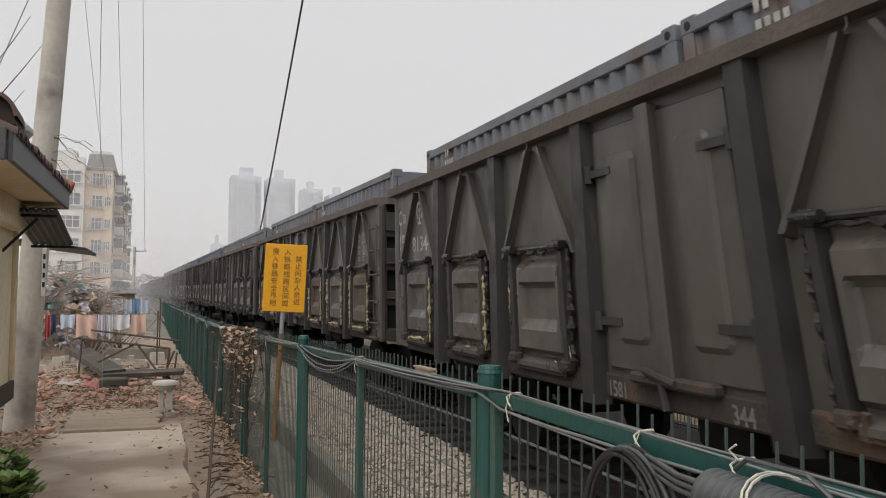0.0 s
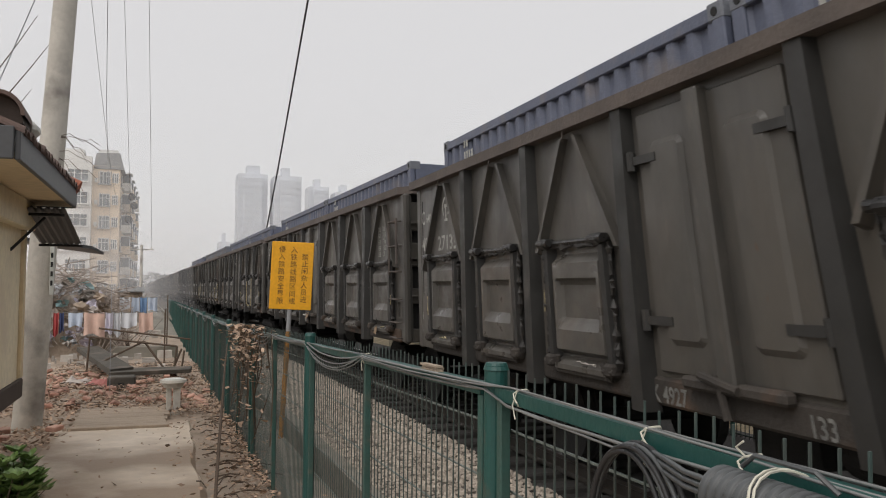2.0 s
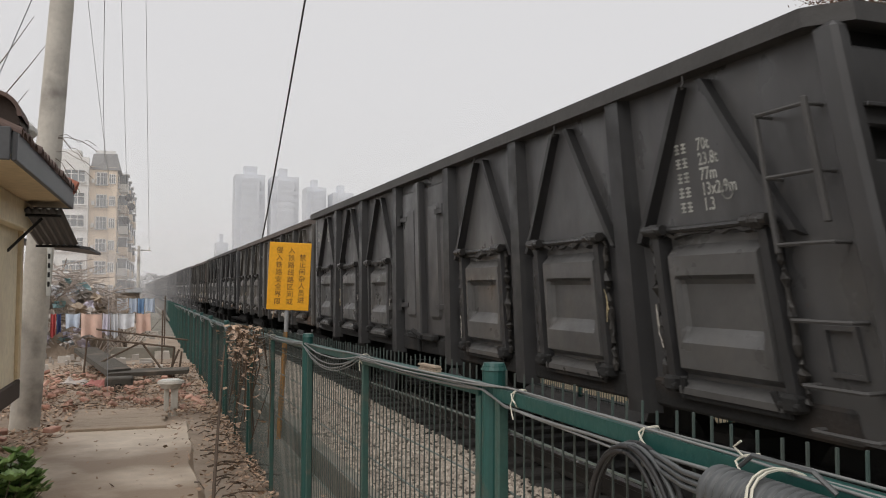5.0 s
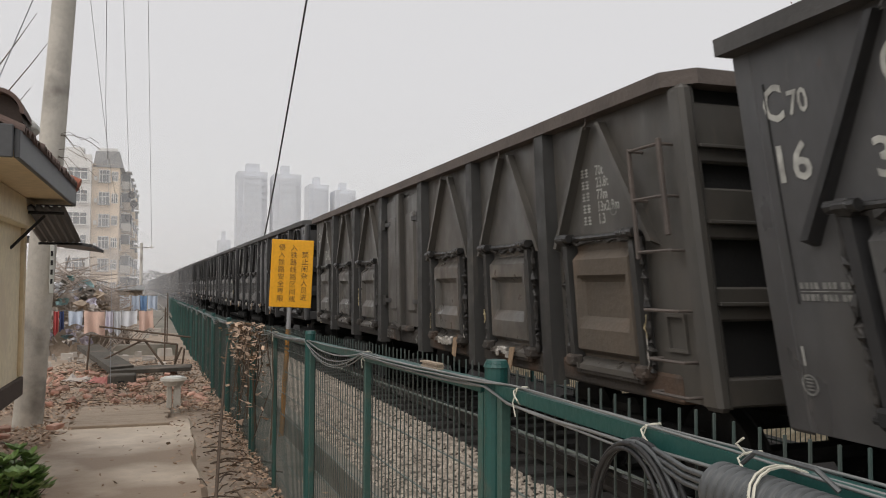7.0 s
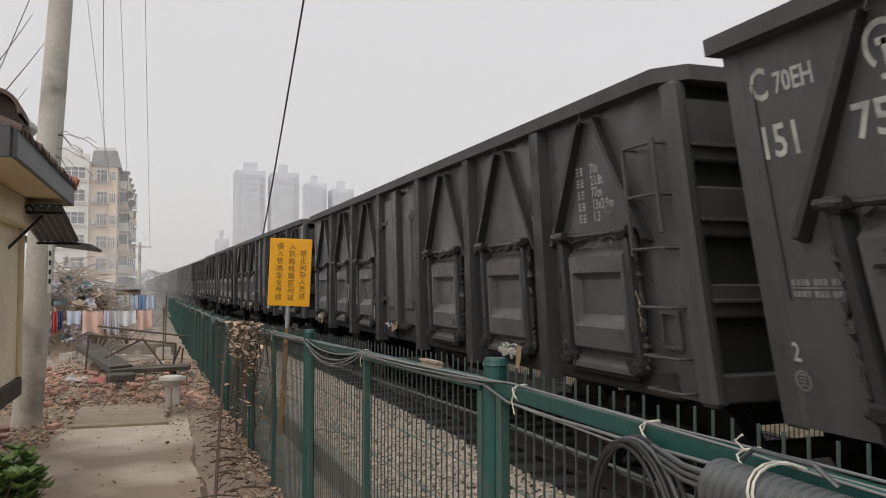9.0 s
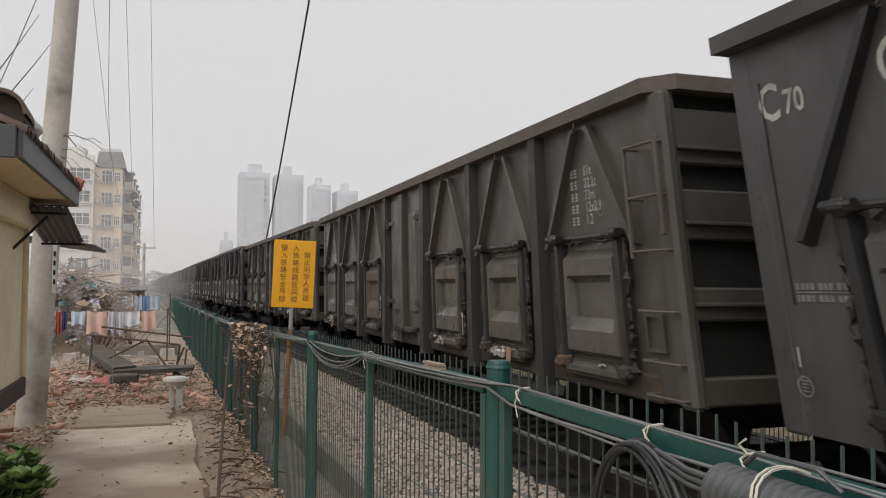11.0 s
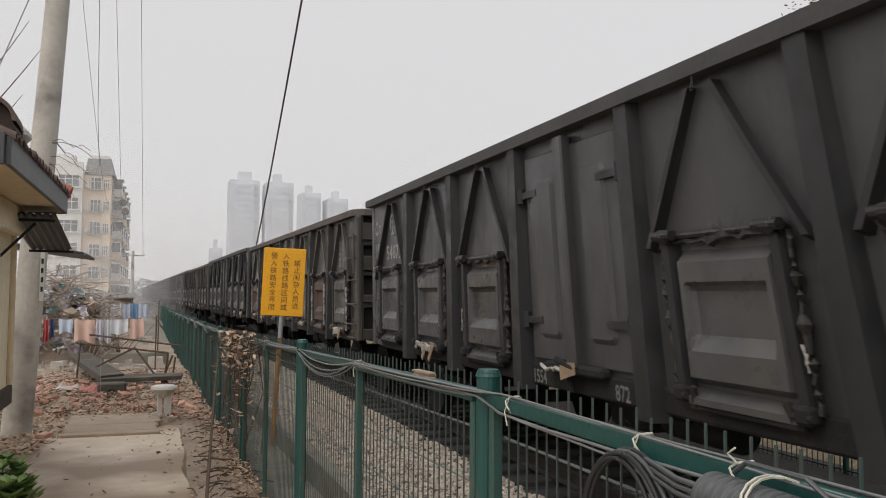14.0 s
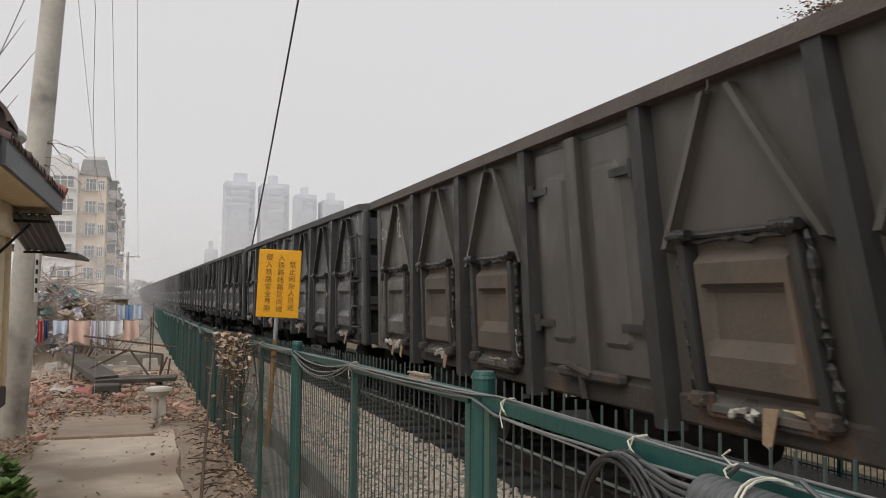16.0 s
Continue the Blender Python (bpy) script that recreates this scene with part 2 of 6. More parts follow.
    "red_tile": material("red_clay_tile", (0.36, 0.12, 0.07), 0.8, (0.24, 0.09, 0.06), 6, 0.7, 0.2),
    "awning": material("black_awning_sheet", (0.035, 0.036, 0.038), 0.5, (0.05, 0.05, 0.05), 4, 0.7, 0.1),
    "beige": material("beige_facade", (0.82, 0.68, 0.52), 0.9, (0.76, 0.62, 0.47), 0.4, 0.7, 0.05, stain=(0.46, 0.41, 0.35), stain_scale=0.25),
    "white_wall": material("white_balcony_wall", (0.78, 0.77, 0.74), 0.85, (0.70, 0.69, 0.66), 0.6, 0.7, 0.05),
    "roof": material("grey_apartment_roof", (0.20, 0.20, 0.195), 0.85, (0.16, 0.16, 0.155), 0.6, 0.7, 0.1),
    "glass": material("dull_window_glass", (0.12, 0.135, 0.14), 0.2, (0.20, 0.215, 0.22), 0.8, 0.8, 0.0, vary=0.4),
    # the towers' haze is put into these pale bluish, low-contrast colours
    "tower": material("haze_tinted_tower_wall", (0.70, 0.725, 0.77), 0.95, (0.66, 0.685, 0.73), 0.03, 0.6, 0.0),
    "tower_window": material("haze_tinted_tower_window", (0.62, 0.645, 0.69), 0.9, (0.65, 0.675, 0.72), 0.05, 0.6, 0.0),
    # distant trees in plain grey, the haze mixed into their colour
    "wood_far": material("haze_tinted_tree_mass", (0.27, 0.27, 0.26), 0.95, (0.23, 0.23, 0.22), 0.3, 0.8, 0.0),
    # sleeper concrete darkened with soot and with the shade below the wagons
    "shaded_sleeper": material("sooty_shaded_sleeper", (0.050, 0.046, 0.042), 0.9, (0.032, 0.030, 0.028), 4, 0.8, 0.3),
    "plaque": material("white_plaque", (0.66, 0.66, 0.62), 0.7, (0.5, 0.5, 0.46), 8, 0.6, 0.0),
}
for cname, rgb in (("cloth_red", (0.45, 0.08, 0.08)), ("cloth_white", (0.72, 0.73, 0.76)), ("cloth_blue", (0.22, 0.36, 0.58)),
                   ("cloth_pale", (0.58, 0.66, 0.78)), ("cloth_peach", (0.72, 0.50, 0.41)), ("cloth_lilac", (0.70, 0.66, 0.76)), ("sack", (0.50, 0.45, 0.41)), ("faded_red", (0.42, 0.17, 0.15)), ("cloth_navy", (0.05, 0.07, 0.17)), ("cloth_teal", (0.30, 0.45, 0.46))):
    M[cname] = material(cname, rgb, 0.9, tuple(0.75 * v for v in rgb), 5, 0.7, 0.2, 20)


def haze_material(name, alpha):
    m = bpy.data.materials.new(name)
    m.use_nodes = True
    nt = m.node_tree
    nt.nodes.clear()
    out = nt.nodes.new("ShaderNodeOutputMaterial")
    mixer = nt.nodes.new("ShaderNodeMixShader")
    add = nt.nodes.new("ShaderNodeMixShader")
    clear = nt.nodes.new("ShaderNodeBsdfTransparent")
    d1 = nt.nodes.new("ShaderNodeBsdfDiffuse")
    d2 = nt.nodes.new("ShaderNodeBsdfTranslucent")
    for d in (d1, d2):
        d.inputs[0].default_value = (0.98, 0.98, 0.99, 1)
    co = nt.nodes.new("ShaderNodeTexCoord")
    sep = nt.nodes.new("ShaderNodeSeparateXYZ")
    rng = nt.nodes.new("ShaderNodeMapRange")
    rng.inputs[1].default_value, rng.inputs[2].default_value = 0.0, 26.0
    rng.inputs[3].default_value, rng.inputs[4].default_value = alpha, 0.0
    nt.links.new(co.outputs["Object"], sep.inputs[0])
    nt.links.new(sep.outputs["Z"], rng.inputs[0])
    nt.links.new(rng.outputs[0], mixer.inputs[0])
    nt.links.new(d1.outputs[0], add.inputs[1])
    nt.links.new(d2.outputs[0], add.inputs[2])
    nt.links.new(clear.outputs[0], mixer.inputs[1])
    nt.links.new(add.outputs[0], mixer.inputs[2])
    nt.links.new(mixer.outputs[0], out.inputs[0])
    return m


# ---- mesh tools ----
class Shape:
    """Collects vertices and faces for one mesh."""

    def __init__(self):
        self.v, self.f = [], []

    def add(self, verts, faces):
        n = len(self.v)
        self.v += [tuple(p) for p in verts]
        self.f += [tuple(i + n for i in f) for f in faces]
        return self

    def box(self, x0, x1, y0, y1, z0, z1, bevel=0.0):
        if not bevel:
            return self.add([(x, y, z) for x in (x0, x1) for y in (y0, y1) for z in (z0, z1)],
                            [(0, 1, 3, 2), (4, 6, 7, 5), (0, 4, 5, 1), (2, 3, 7, 6), (0, 2, 6, 4), (1, 5, 7, 3)])
        b = min(bevel, (x1 - x0) * 0.45, (y1 - y0) * 0.45, (z1 - z0) * 0.45)
        bm = bmesh.new()
        bmesh.ops.create_cube(bm, size=1.0)
        for p in bm.verts:
            p.co = Vector(((x0 + x1) / 2 + p.co.x * (x1 - x0), (y0 + y1) / 2 + p.co.y * (y1 - y0), (z0 + z1) / 2 + p.co.z * (z1 - z0)))
        bmesh.ops.bevel(bm, geom=bm.edges[:], offset=b, segments=1, affect="EDGES")
        bm.verts.index_update()
        self.add([p.co[:] for p in bm.verts], [[p.index for p in f.verts] for f in bm.faces])
        bm.free()
        return self

    def hull(self, ring_a, ring_b):
        """A solid between two rings of the same count."""
        n = len(ring_a)
        return self.add(list(ring_a) + list(ring_b), [tuple(range(n))[::-1], tuple(range(n, 2 * n))]
                        + [(i, (i + 1) % n, n + (i + 1) % n, n + i) for i in range(n)])

    def rod(self, a, b, ra, rb=None, n=8, turn=0.0):
        a, b, rb = Vector(a), Vector(b), ra if rb is None else rb
        q = (b - a).to_track_quat("Z", "Y")
        ring = [Vector((math.cos(turn + 2 * math.pi * i / n), math.sin(turn + 2 * math.pi * i / n), 0)) for i in range(n)]
        return self.hull([a + q @ (r * ra) for r in ring], [b + q @ (r * rb) for r in ring])

    def tube(self, pts, r, n=6):
        pts = [Vector(p) for p in pts]
        rings = []
        for i, p in enumerate(pts):
            d = (pts[min(i + 1, len(pts) - 1)] - pts[max(i - 1, 0)]).normalized()
            side = d.cross(Vector((0.02, 0.05, 1))).normalized()
            up = side.cross(d)
            rad = r[i] if isinstance(r, (list, tuple)) else r
            rings.append([p + side * (rad * math.cos(2 * math.pi * k / n)) + up * (rad * math.sin(2 * math.pi * k / n)) for k in range(n)])
        base = len(self.v)
        for ring in rings:
            self.v += [tuple(p) for p in ring]
        for i in range(len(rings) - 1):
            for k in range(n):
                self.f.append((base + i * n + k, base + i * n + (k + 1) % n, base + (i + 1) * n + (k + 1) % n, base + (i + 1) * n + k))
        self.f.append(tuple(base + k for k in range(n))[::-1])
        self.f.append(tuple(base + (len(rings) - 1) * n + k for k in range(n)))
        return self

    def mesh(self, name, mat, smooth=False):
        me = bpy.data.meshes.new(name)
        me.from_pydata(self.v, [], self.f)
        me.materials.append(mat)
        if smooth:
            me.polygons.foreach_set("use_smooth", [True] * len(me.polygons))
        me.update()
        return me


def part(name, shape, mat, parent=None, label="", smooth=False):
    ob = new(name, shape.mesh(name, mat, smooth) if isinstance(shape, Shape) else shape)
    if parent is not None:
        ob.parent = parent
    if label:
        tagged(ob, label)
    return ob


def thing(name, label, category, group="", kind="", m=None):
    ob = new(name)
    ob.empty_display_size = 0.2
    if m is not None:
        ob.matrix_basis = m
    return tagged(ob, label, category, group, kind)


LETTERS = {}


def letters(text):
    """A mesh of letters of size 1 from the built-in font; all are made before the large things."""
    if text in LETTERS:
        return LETTERS[text]
    cu = bpy.data.curves.new("letters", "FONT")
    cu.body, cu.size, cu.resolution_u, cu.offset = text, 1.0, 2, 0.018 if text.isascii() else 0.004
    ob = bpy.data.objects.new("letters", cu)
    scene.collection.objects.link(ob)
    deps = bpy.context.evaluated_depsgraph_get()
    me = bpy.data.meshes.new_from_object(ob.evaluated_get(deps))
    bpy.data.objects.remove(ob)
    bpy.data.curves.remove(cu)
    LETTERS[text] = me
    return me


def lettering(text, size, mat, m, name="lettering"):
    me = letters(text).copy()
    me.transform(m @ Matrix.Diagonal((size, size, 1, 1)))
    me.materials.clear()
    me.materials.append(mat)
    me.name = name
    return me


SIDE = Matrix(((0, 0, -1, 0), (-1, 0, 0, 0), (0, 1, 0, 0), (0, 0, 0, 1)))


def ground_z(y):
    return -min(0.6, 0.013 * max(0.0, y - 4.0))


# ---- railway geometry ----
TRACK_X, RAIL_Z = 4.68, -0.055


def bend(u):
    """The track's shift to the left at the distance u, and its slope."""
    if u < 7:
        return 0.0, 0.0
    if u < 17:
        return 0.00165 * (u - 7) ** 2, 0.0033 * (u - 7)
    return 0.165 + 0.033 * (u - 17), 0.033


def track_pose(u, z=RAIL_Z):
    o, s = bend(u)
    return pose(TRACK_X - o, u, z, 0, 0, math.degrees(math.atan(s)))


# ---- setting ----
def build_ground():
    s = Shape()
    s.add([(-2500, -400, -0.75), (2500, -400, -0.75), (2500, 3000, -0.75), (-2500, 3000, -0.75)], [(0, 1, 2, 3)])
    tagged(part("ground", s, M["ground"]), "flat grey-brown ground reaching the hazy horizon", "ground", kind="structure")
    # soil strip beside the fence, with small unevenness
    s = Shape()
    ys = np.concatenate([np.arange(-6, 40, 0.25), np.arange(40, 130, 3.0)])
    xs = np.concatenate([np.arange(-30, -6, 3.0), np.arange(-6, 1.2, 0.2)])
    n = len(xs)
    for y in ys:
        for x in xs:
            near = min(1.0, max(0.0, (y - 11.5) / 2)) if -3.2 < x < 0.35 else 1.0
            h = 0.09 * noise.noise((x * 1.3, y * 1.3, 0.2)) + 0.04 * noise.noise((x * 5, y * 5, 3))
            s.v.append((x - 0.0124 * max(0, y), y, ground_z(y) - 0.03 + h * near * 0.8))
    for j in range(len(ys) - 1):
        for i in range(n - 1):
            s.f.append((j * n + i, j * n + i + 1, (j + 1) * n + i + 1, (j + 1) * n + i))
    tagged(part("soil", s, M["soil"], smooth=True), "brown soil strewn with dead leaves beside the fence", "soil", kind="structure")
    s = Shape()
    ys = np.linspace(-6, 11.2, 60)
    for y in ys:
        wob = 0.06 * noise.noise((0, y * 0.9, 7))
        for x, dz in ((-3.1, -0.05), (-3.0, 0.028), (0.28 + wob, 0.028), (0.34 + wob, -0.05)):
            s.v.append((x, y, ground_z(y) + dz + 0.006 * noise.noise((x, y, 1))))
    for j in range(len(ys) - 1):
        for i in range(3):
            s.f.append((j * 4 + i, j * 4 + i + 1, (j + 1) * 4 + i + 1, (j + 1) * 4 + i))
    tagged(part("path", s, M["concrete"]), "worn stained concrete footpath beside the fence", "path", kind="structure")


def build_track():
    ys = list(np.arange(-30, 40, 2.0)) + list(np.arange(40, 420, 10.0))
    # drain between fence and kerb, and the kerb
    s = Shape()
    d = Shape()
    b = Shape()
    bed = Shape()
    for j, y in enumerate(ys):
        o = bend(y)[0]
        g = min(0, ground_z(y)) * 0.3
        x = 1.62 - o * 0.8 - 0.006 * max(0, y)
        for p in ((x, -0.36), (x, -0.04 + g), (x + 0.14, -0.04 + g), (x + 0.14, -0.36)):
            s.v.append((p[0], y, p[1]))
        for p in ((x - 1.1, -0.34 + g), (x + 0.01, -0.33 + g)):
            d.v.append((p[0], y, p[1]))
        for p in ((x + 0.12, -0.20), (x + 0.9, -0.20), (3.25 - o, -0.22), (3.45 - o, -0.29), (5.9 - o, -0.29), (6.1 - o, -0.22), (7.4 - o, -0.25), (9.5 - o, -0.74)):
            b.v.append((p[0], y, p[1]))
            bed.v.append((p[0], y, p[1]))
        if j:
            a = (j - 1) * 4
            s.f += [(a + i, a + i + 1, a + 5 + i, a + 4 + i) for i in range(3)]
            d.f.append((2 * j - 2, 2 * j - 1, 2 * j + 1, 2 * j))
            a = (j - 1) * 8
            b.f += [(a + i, a + i + 1, a + 9 + i, a + 8 + i) for i in (0, 1)]
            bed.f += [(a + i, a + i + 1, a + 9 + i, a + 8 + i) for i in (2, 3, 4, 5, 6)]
    tagged(part("kerb", s, M["kerb"]), "mossy concrete drain kerb along the ballast", "kerb", kind="structure")
    tagged(part("drain_floor", d, M["kerb"]), "damp concrete drain floor behind the fence", "drain", kind="structure")
    tagged(part("ballast", b, M["ballast_bed"]), "grey-brown crushed stone ballast under the track", "ballast", kind="structure")
    tagged(part("track_bed", bed, M["track_bed"]), "sooty stone bed with the shade under the train in its colour", "track bed", kind="structure")
    bk = Shape()
    for j, y in enumerate(ys):
        o = bend(y)[0]
        for q, (x, z) in enumerate(((7.3, -0.36), (8.1, -0.05), (9.0, 0.30), (10.4, 0.42), (13.0, -0.8))):
            bk.v.append((x - o + 0.12 * noise.noise((y * 0.7, q, 4)), y, z + 0.10 * noise.noise((y * 0.9, q, 9))))
        if j:
            a = (j - 1) * 5
            bk.f += [(a + i, a + i + 1, a + 6 + i, a + 5 + i) for i in range(4)]
    tagged(part("bank", bk, M["dry_bank"]), "low bank of pale dry grass beyond the track", "bank", kind="structure")
    far = thing("trackside_fence", "dark wire mesh fence on the far side of the track", "fence")
    for y0 in np.arange(1.0, 25.0, 2.0):
        y1 = y0 + 2.0
        xa, xb = 7.05 - bend(y0)[0], 7.05 - bend(y1)[0]
        part("fence_post", Shape().box(xa - 0.025, xa + 0.025, y0 - 0.025, y0 + 0.025, -0.35, 0.98, 0.006), M["green"], far)
        mesh_wires = Shape()
        for k in range(1, 25):
            y = y0 + k * 0.08
            x = xa + (xb - xa) * k / 25
            mesh_wires.box(x - 0.004, x + 0.004, y - 0.005, y + 0.005, -0.28, 0.95)
        tagged(part("wire_mesh", mesh_wires, M["wire"], far), kind="stuff")
        for z in (-0.2, 0.12, 0.94):
            part("fence_rail", Shape().rod((xa, y0 + 0.025, z), (xb, y1 - 0.025, z), 0.012, n=6), M["wire"], far)
    # loose stones
    rng = np.random.default_rng(3)
    s = Shape()
    tmpl = [(1, 0, 0), (-1, 0, 0), (0, 1, 0), (0, -1, 0), (0, 0, 1), (0, 0, -1)]
    faces = [(0, 2, 4), (2, 1, 4), (1, 3, 4), (3, 0, 4), (2, 0, 5), (1, 2, 5), (3, 1, 5), (0, 3, 5)]
    for i in range(26000):
        y = 2.0 + 26 * rng.random() ** 1.5
        x = 1.78 + 1.62 * rng.random() - bend(y)[0] * 0.8 - 0.006 * y
        r = 0.016 + 0.02 * rng.random()
        k = rng.uniform(0.6, 1.3, (6, 3))
        a = rng.random() * 6.28
        ca, sa = math.cos(a), math.sin(a)
        vs = []
        for p, q in zip(tmpl, k):
            px, py, pz = p[0] * q[0] * r, p[1] * q[1] * r, p[2] * q[2] * r * 0.7
            px, py = px + 0.3 * r * (q[1] - 1), py + 0.3 * r * (q[2] - 1)
            vs.append((x + px * ca - py * sa, y + px * sa + py * ca, -0.195 + pz))
        s.add(vs, faces)
    tagged(part("ballast_stones", s, M["stone"]), "loose angular pale grey ballast stones", "gravel", kind="stuff")
    # rails and sleepers
    for side in (-0.7535, 0.7535):
        s = Shape()
        prof = [(-0.066, 0), (0.066, 0), (0.066, 0.012), (0.010, 0.03), (0.010, 0.125), (0.036, 0.14), (0.036, 0.172), (-0.036, 0.172), (-0.036, 0.14),
                (-0.010, 0.125), (-0.010, 0.03), (-0.066, 0.012)]
        for j, y in enumerate(ys):
            m = track_pose(y)
            for px, pz in prof:
                s.v.append(tuple(m @ Vector((side + px, 0, pz - 0.172))))
            if j:
                a = (j - 1) * 12
                s.f += [(a + i, a + (i + 1) % 12, a + 12 + (i + 1) % 12, a + 12 + i) for i in range(12)]
        tagged(part("rail", s, M["steel"]), "worn steel running rail on sleepers", "rail", "running rails", kind="structure")
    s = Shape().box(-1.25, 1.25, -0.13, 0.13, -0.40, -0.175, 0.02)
    me = s.mesh("sleeper", M["shaded_sleeper"])
    sleepers = thing("sleepers", "row of concrete sleepers, soot and under-train shade in their colour", "sleepers", kind="structure")
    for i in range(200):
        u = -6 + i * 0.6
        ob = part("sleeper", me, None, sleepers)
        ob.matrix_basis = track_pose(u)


# ---- freight wagons ----
def build_wagon(length, paint, post_paint, label, tall=0.0):
    """An open gondola wagon; its rear, with the number, points to +y."""
    e = length / 2
    k = length / 13.05
    w = thing("gondola_wagon", label, "freight wagon", "wagons of the freight train")
    P, Q = M[paint], M[post_paint]
    dusty = paint == "olive"
    sill, rail, panel = (M["rust"], M["rail_top"], M["panel_olive"]) if dusty else (M["sill_dark"], M["rail_dark"], M["panel_dark"])
    for sx in (-1, 1):
        x0, x1 = sorted((sx * 1.44, sx * 1.49))
        part("side_wall", Shape().box(x0, x1, -e + 0.02, e - 0.02, 0.955, 3.06 + tall), P, w)
        x0, x1 = sorted((sx * 1.36, sx * 1.515))
        part("side_sill", Shape().box(x0, x1, -e + 0.42, e - 0.62, 0.93, 1.12, 0.02), sill, w, "grimy side sill")
    for sy in (-1, 1):
        y0, y1 = sorted((sy * (e - 0.17), sy * (e - 0.12)))
        # near-black sheet carries the shade of the recesses between the beams
        end = part("end_wall", Shape().box(-1.44, 1.44, y0, y1, 1.02, 3.06 + tall), M["under"], w, "end wall blackened for the shade between its beams")
        for z0, z1 in ((0.96, 1.14), (1.49, 1.71), (2.02, 2.36), (2.53, 2.92 + tall)):
            y0, y1 = sorted((sy * (e - 0.125), sy * (e - 0.03)))
            beam = Shape().box(-1.452, 1.452, y0, y1, z0, z1, 0.015)
            zl = z0 + 0.11
            if z0 > 1.2:
                ya, yb = sorted((sy * (e - 0.04), sy * (e + 0.015)))
                beam.box(-1.452, 1.452, ya, yb, zl - 0.012, zl + 0.012, 0.004)
            part("end_beam", beam, P, end)
        for sx in (-1, 1):
            x0, x1 = sorted((sx * 1.455, sx * (1.56 if sy < 0 else 1.496)))
            y0, y1 = sorted((sy * (e - 0.17), sy * (e + 0.01)))
            part("corner_post", Shape().box(x0, x1, y0, y1, 0.94, 3.04 + tall, 0.03), P, w)
        part("coupler", Shape().box(-0.14, 0.14, *sorted((sy * (e - 0.1), sy * (e + 0.34))), 0.74, 1.02, 0.04).box(
            -0.17, 0.13, *sorted((sy * (e + 0.28), sy * (e + 0.47))), 0.72, 1.04, 0.05), M["under"], w)
        part("brake_hose", Shape().tube([(-0.45, sy * (e - 0.1), 0.86), (-0.47, sy * (e + 0.2), 0.72), (-0.42, sy * (e + 0.36), 0.48), (-0.36, sy * (e + 0.46), 0.44)],
                                        0.026), M["black"], w)
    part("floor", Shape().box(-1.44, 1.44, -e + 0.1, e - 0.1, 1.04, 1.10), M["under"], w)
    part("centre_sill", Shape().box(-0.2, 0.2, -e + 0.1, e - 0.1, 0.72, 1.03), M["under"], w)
    # top rail with cut corners
    s = Shape()
    out, inn = 1.60, 1.44
    c = 0.16
    ring = [(-out, -e + c), (-out + c, -e - 0.05), (out - c, -e - 0.05), (out, -e + c), (out, e + 0.02), (-out, e + 0.02)]
    ring_in = [(-inn, -e + c + 0.1), (-inn + c, -e + 0.12), (inn - c, -e + 0.12), (inn, -e + c + 0.1), (inn, e - 0.14), (-inn, e - 0.14)]
    z0, z1 = 3.035 + tall, 3.143 + tall
    n = len(ring)
    vs = [(x, y, z0) for x, y in ring] + [(x, y, z1) for x, y in ring] + [(x, y, z0) for x, y in ring_in] + [(x, y, z1) for x, y in ring_in]
    fs = []
    for i in range(n):
        j = (i + 1) % n
        fs += [(i, j, n + j, n + i), (n + i, n + j, 3 * n + j, 3 * n + i), (2 * n + j, 2 * n + i, 3 * n + i, 3 * n + j), (j, i, 2 * n + i, 2 * n + j)]
    s.add(vs, fs)
    part("top_rail", s, rail, w, "dusty brown-grey top rail" if dusty else "dusty grey top rail")
    # side posts
    for sx in (-1, 1):
        for y in (0.97, 2.72, 4.44):
            for sy in (-1, 1):
                yc = sy * y * k
                s = Shape()
                xi, xo = sx * 1.48, sx * 1.615
                wi, wo = (0.092, 0.072) if length < 13 else (0.118, 0.088)
                a = [(xi, yc - wi, 0.88), (xo, yc - wo, 0.88), (xo, yc + wo, 0.88), (xi, yc + wi, 0.88)]
                b = [(xi, yc - wi, 3.04 + tall), (xo - sx * 0.035, yc - wo, 3.04 + tall), (xo - sx * 0.035, yc + wo, 3.04 + tall), (xi, yc + wi, 3.04 + tall)]
                s.hull(a, b)
                part("side_post", s, Q, w)
    # far side is plain sheet with its posts
    bays = [sy * y * k for y in (1.845, 3.575, 5.31) for sy in (-1, 1)]
    for yc in bays:
        rib = Shape()
        for sy in (-1, 1):
            outer = sy * yc > 4.6 * k and yc > 0
            ya, yb, zb = yc + sy * 0.12, yc + sy * (0.80 if outer else 0.70) * k, 1.92 if outer else 2.0
            d = sy * 0.027
            a = [(-1.485, ya - d, 2.98 + tall), (-1.56, ya - d, 2.98 + tall), (-1.56, ya + d, 2.98 + tall), (-1.485, ya + d, 2.98 + tall)]
            b = [(-1.485, yb - d, zb), (-1.57, yb - d, zb + 0.03), (-1.57, yb + d, zb + 0.03), (-1.485, yb + d, zb)]
            rib.hull(a, b)
        part("diagonal_ribs", rib, P if dusty else Q, w)
        # drop door with a pressed panel
        h = 0.425 * k
        door = Shape()
        levels = [(2.05, 0), (2.0, 0), (1.925, 1), (1.80, 1), (1.775, 2), (1.745, 3), (1.475, 3), (1.445, 2), (1.375, 1), (1.215, 1), (1.175, 0), (1.15, 0)]
        cols = [(-h, 0), (-h + 0.025, 1), (-h + 0.065, 1), (-h + 0.085, 2), (-h + 0.11, 3), (h - 0.11, 3), (h - 0.085, 2), (h - 0.065, 1), (h - 0.025, 1), (h, 0)]
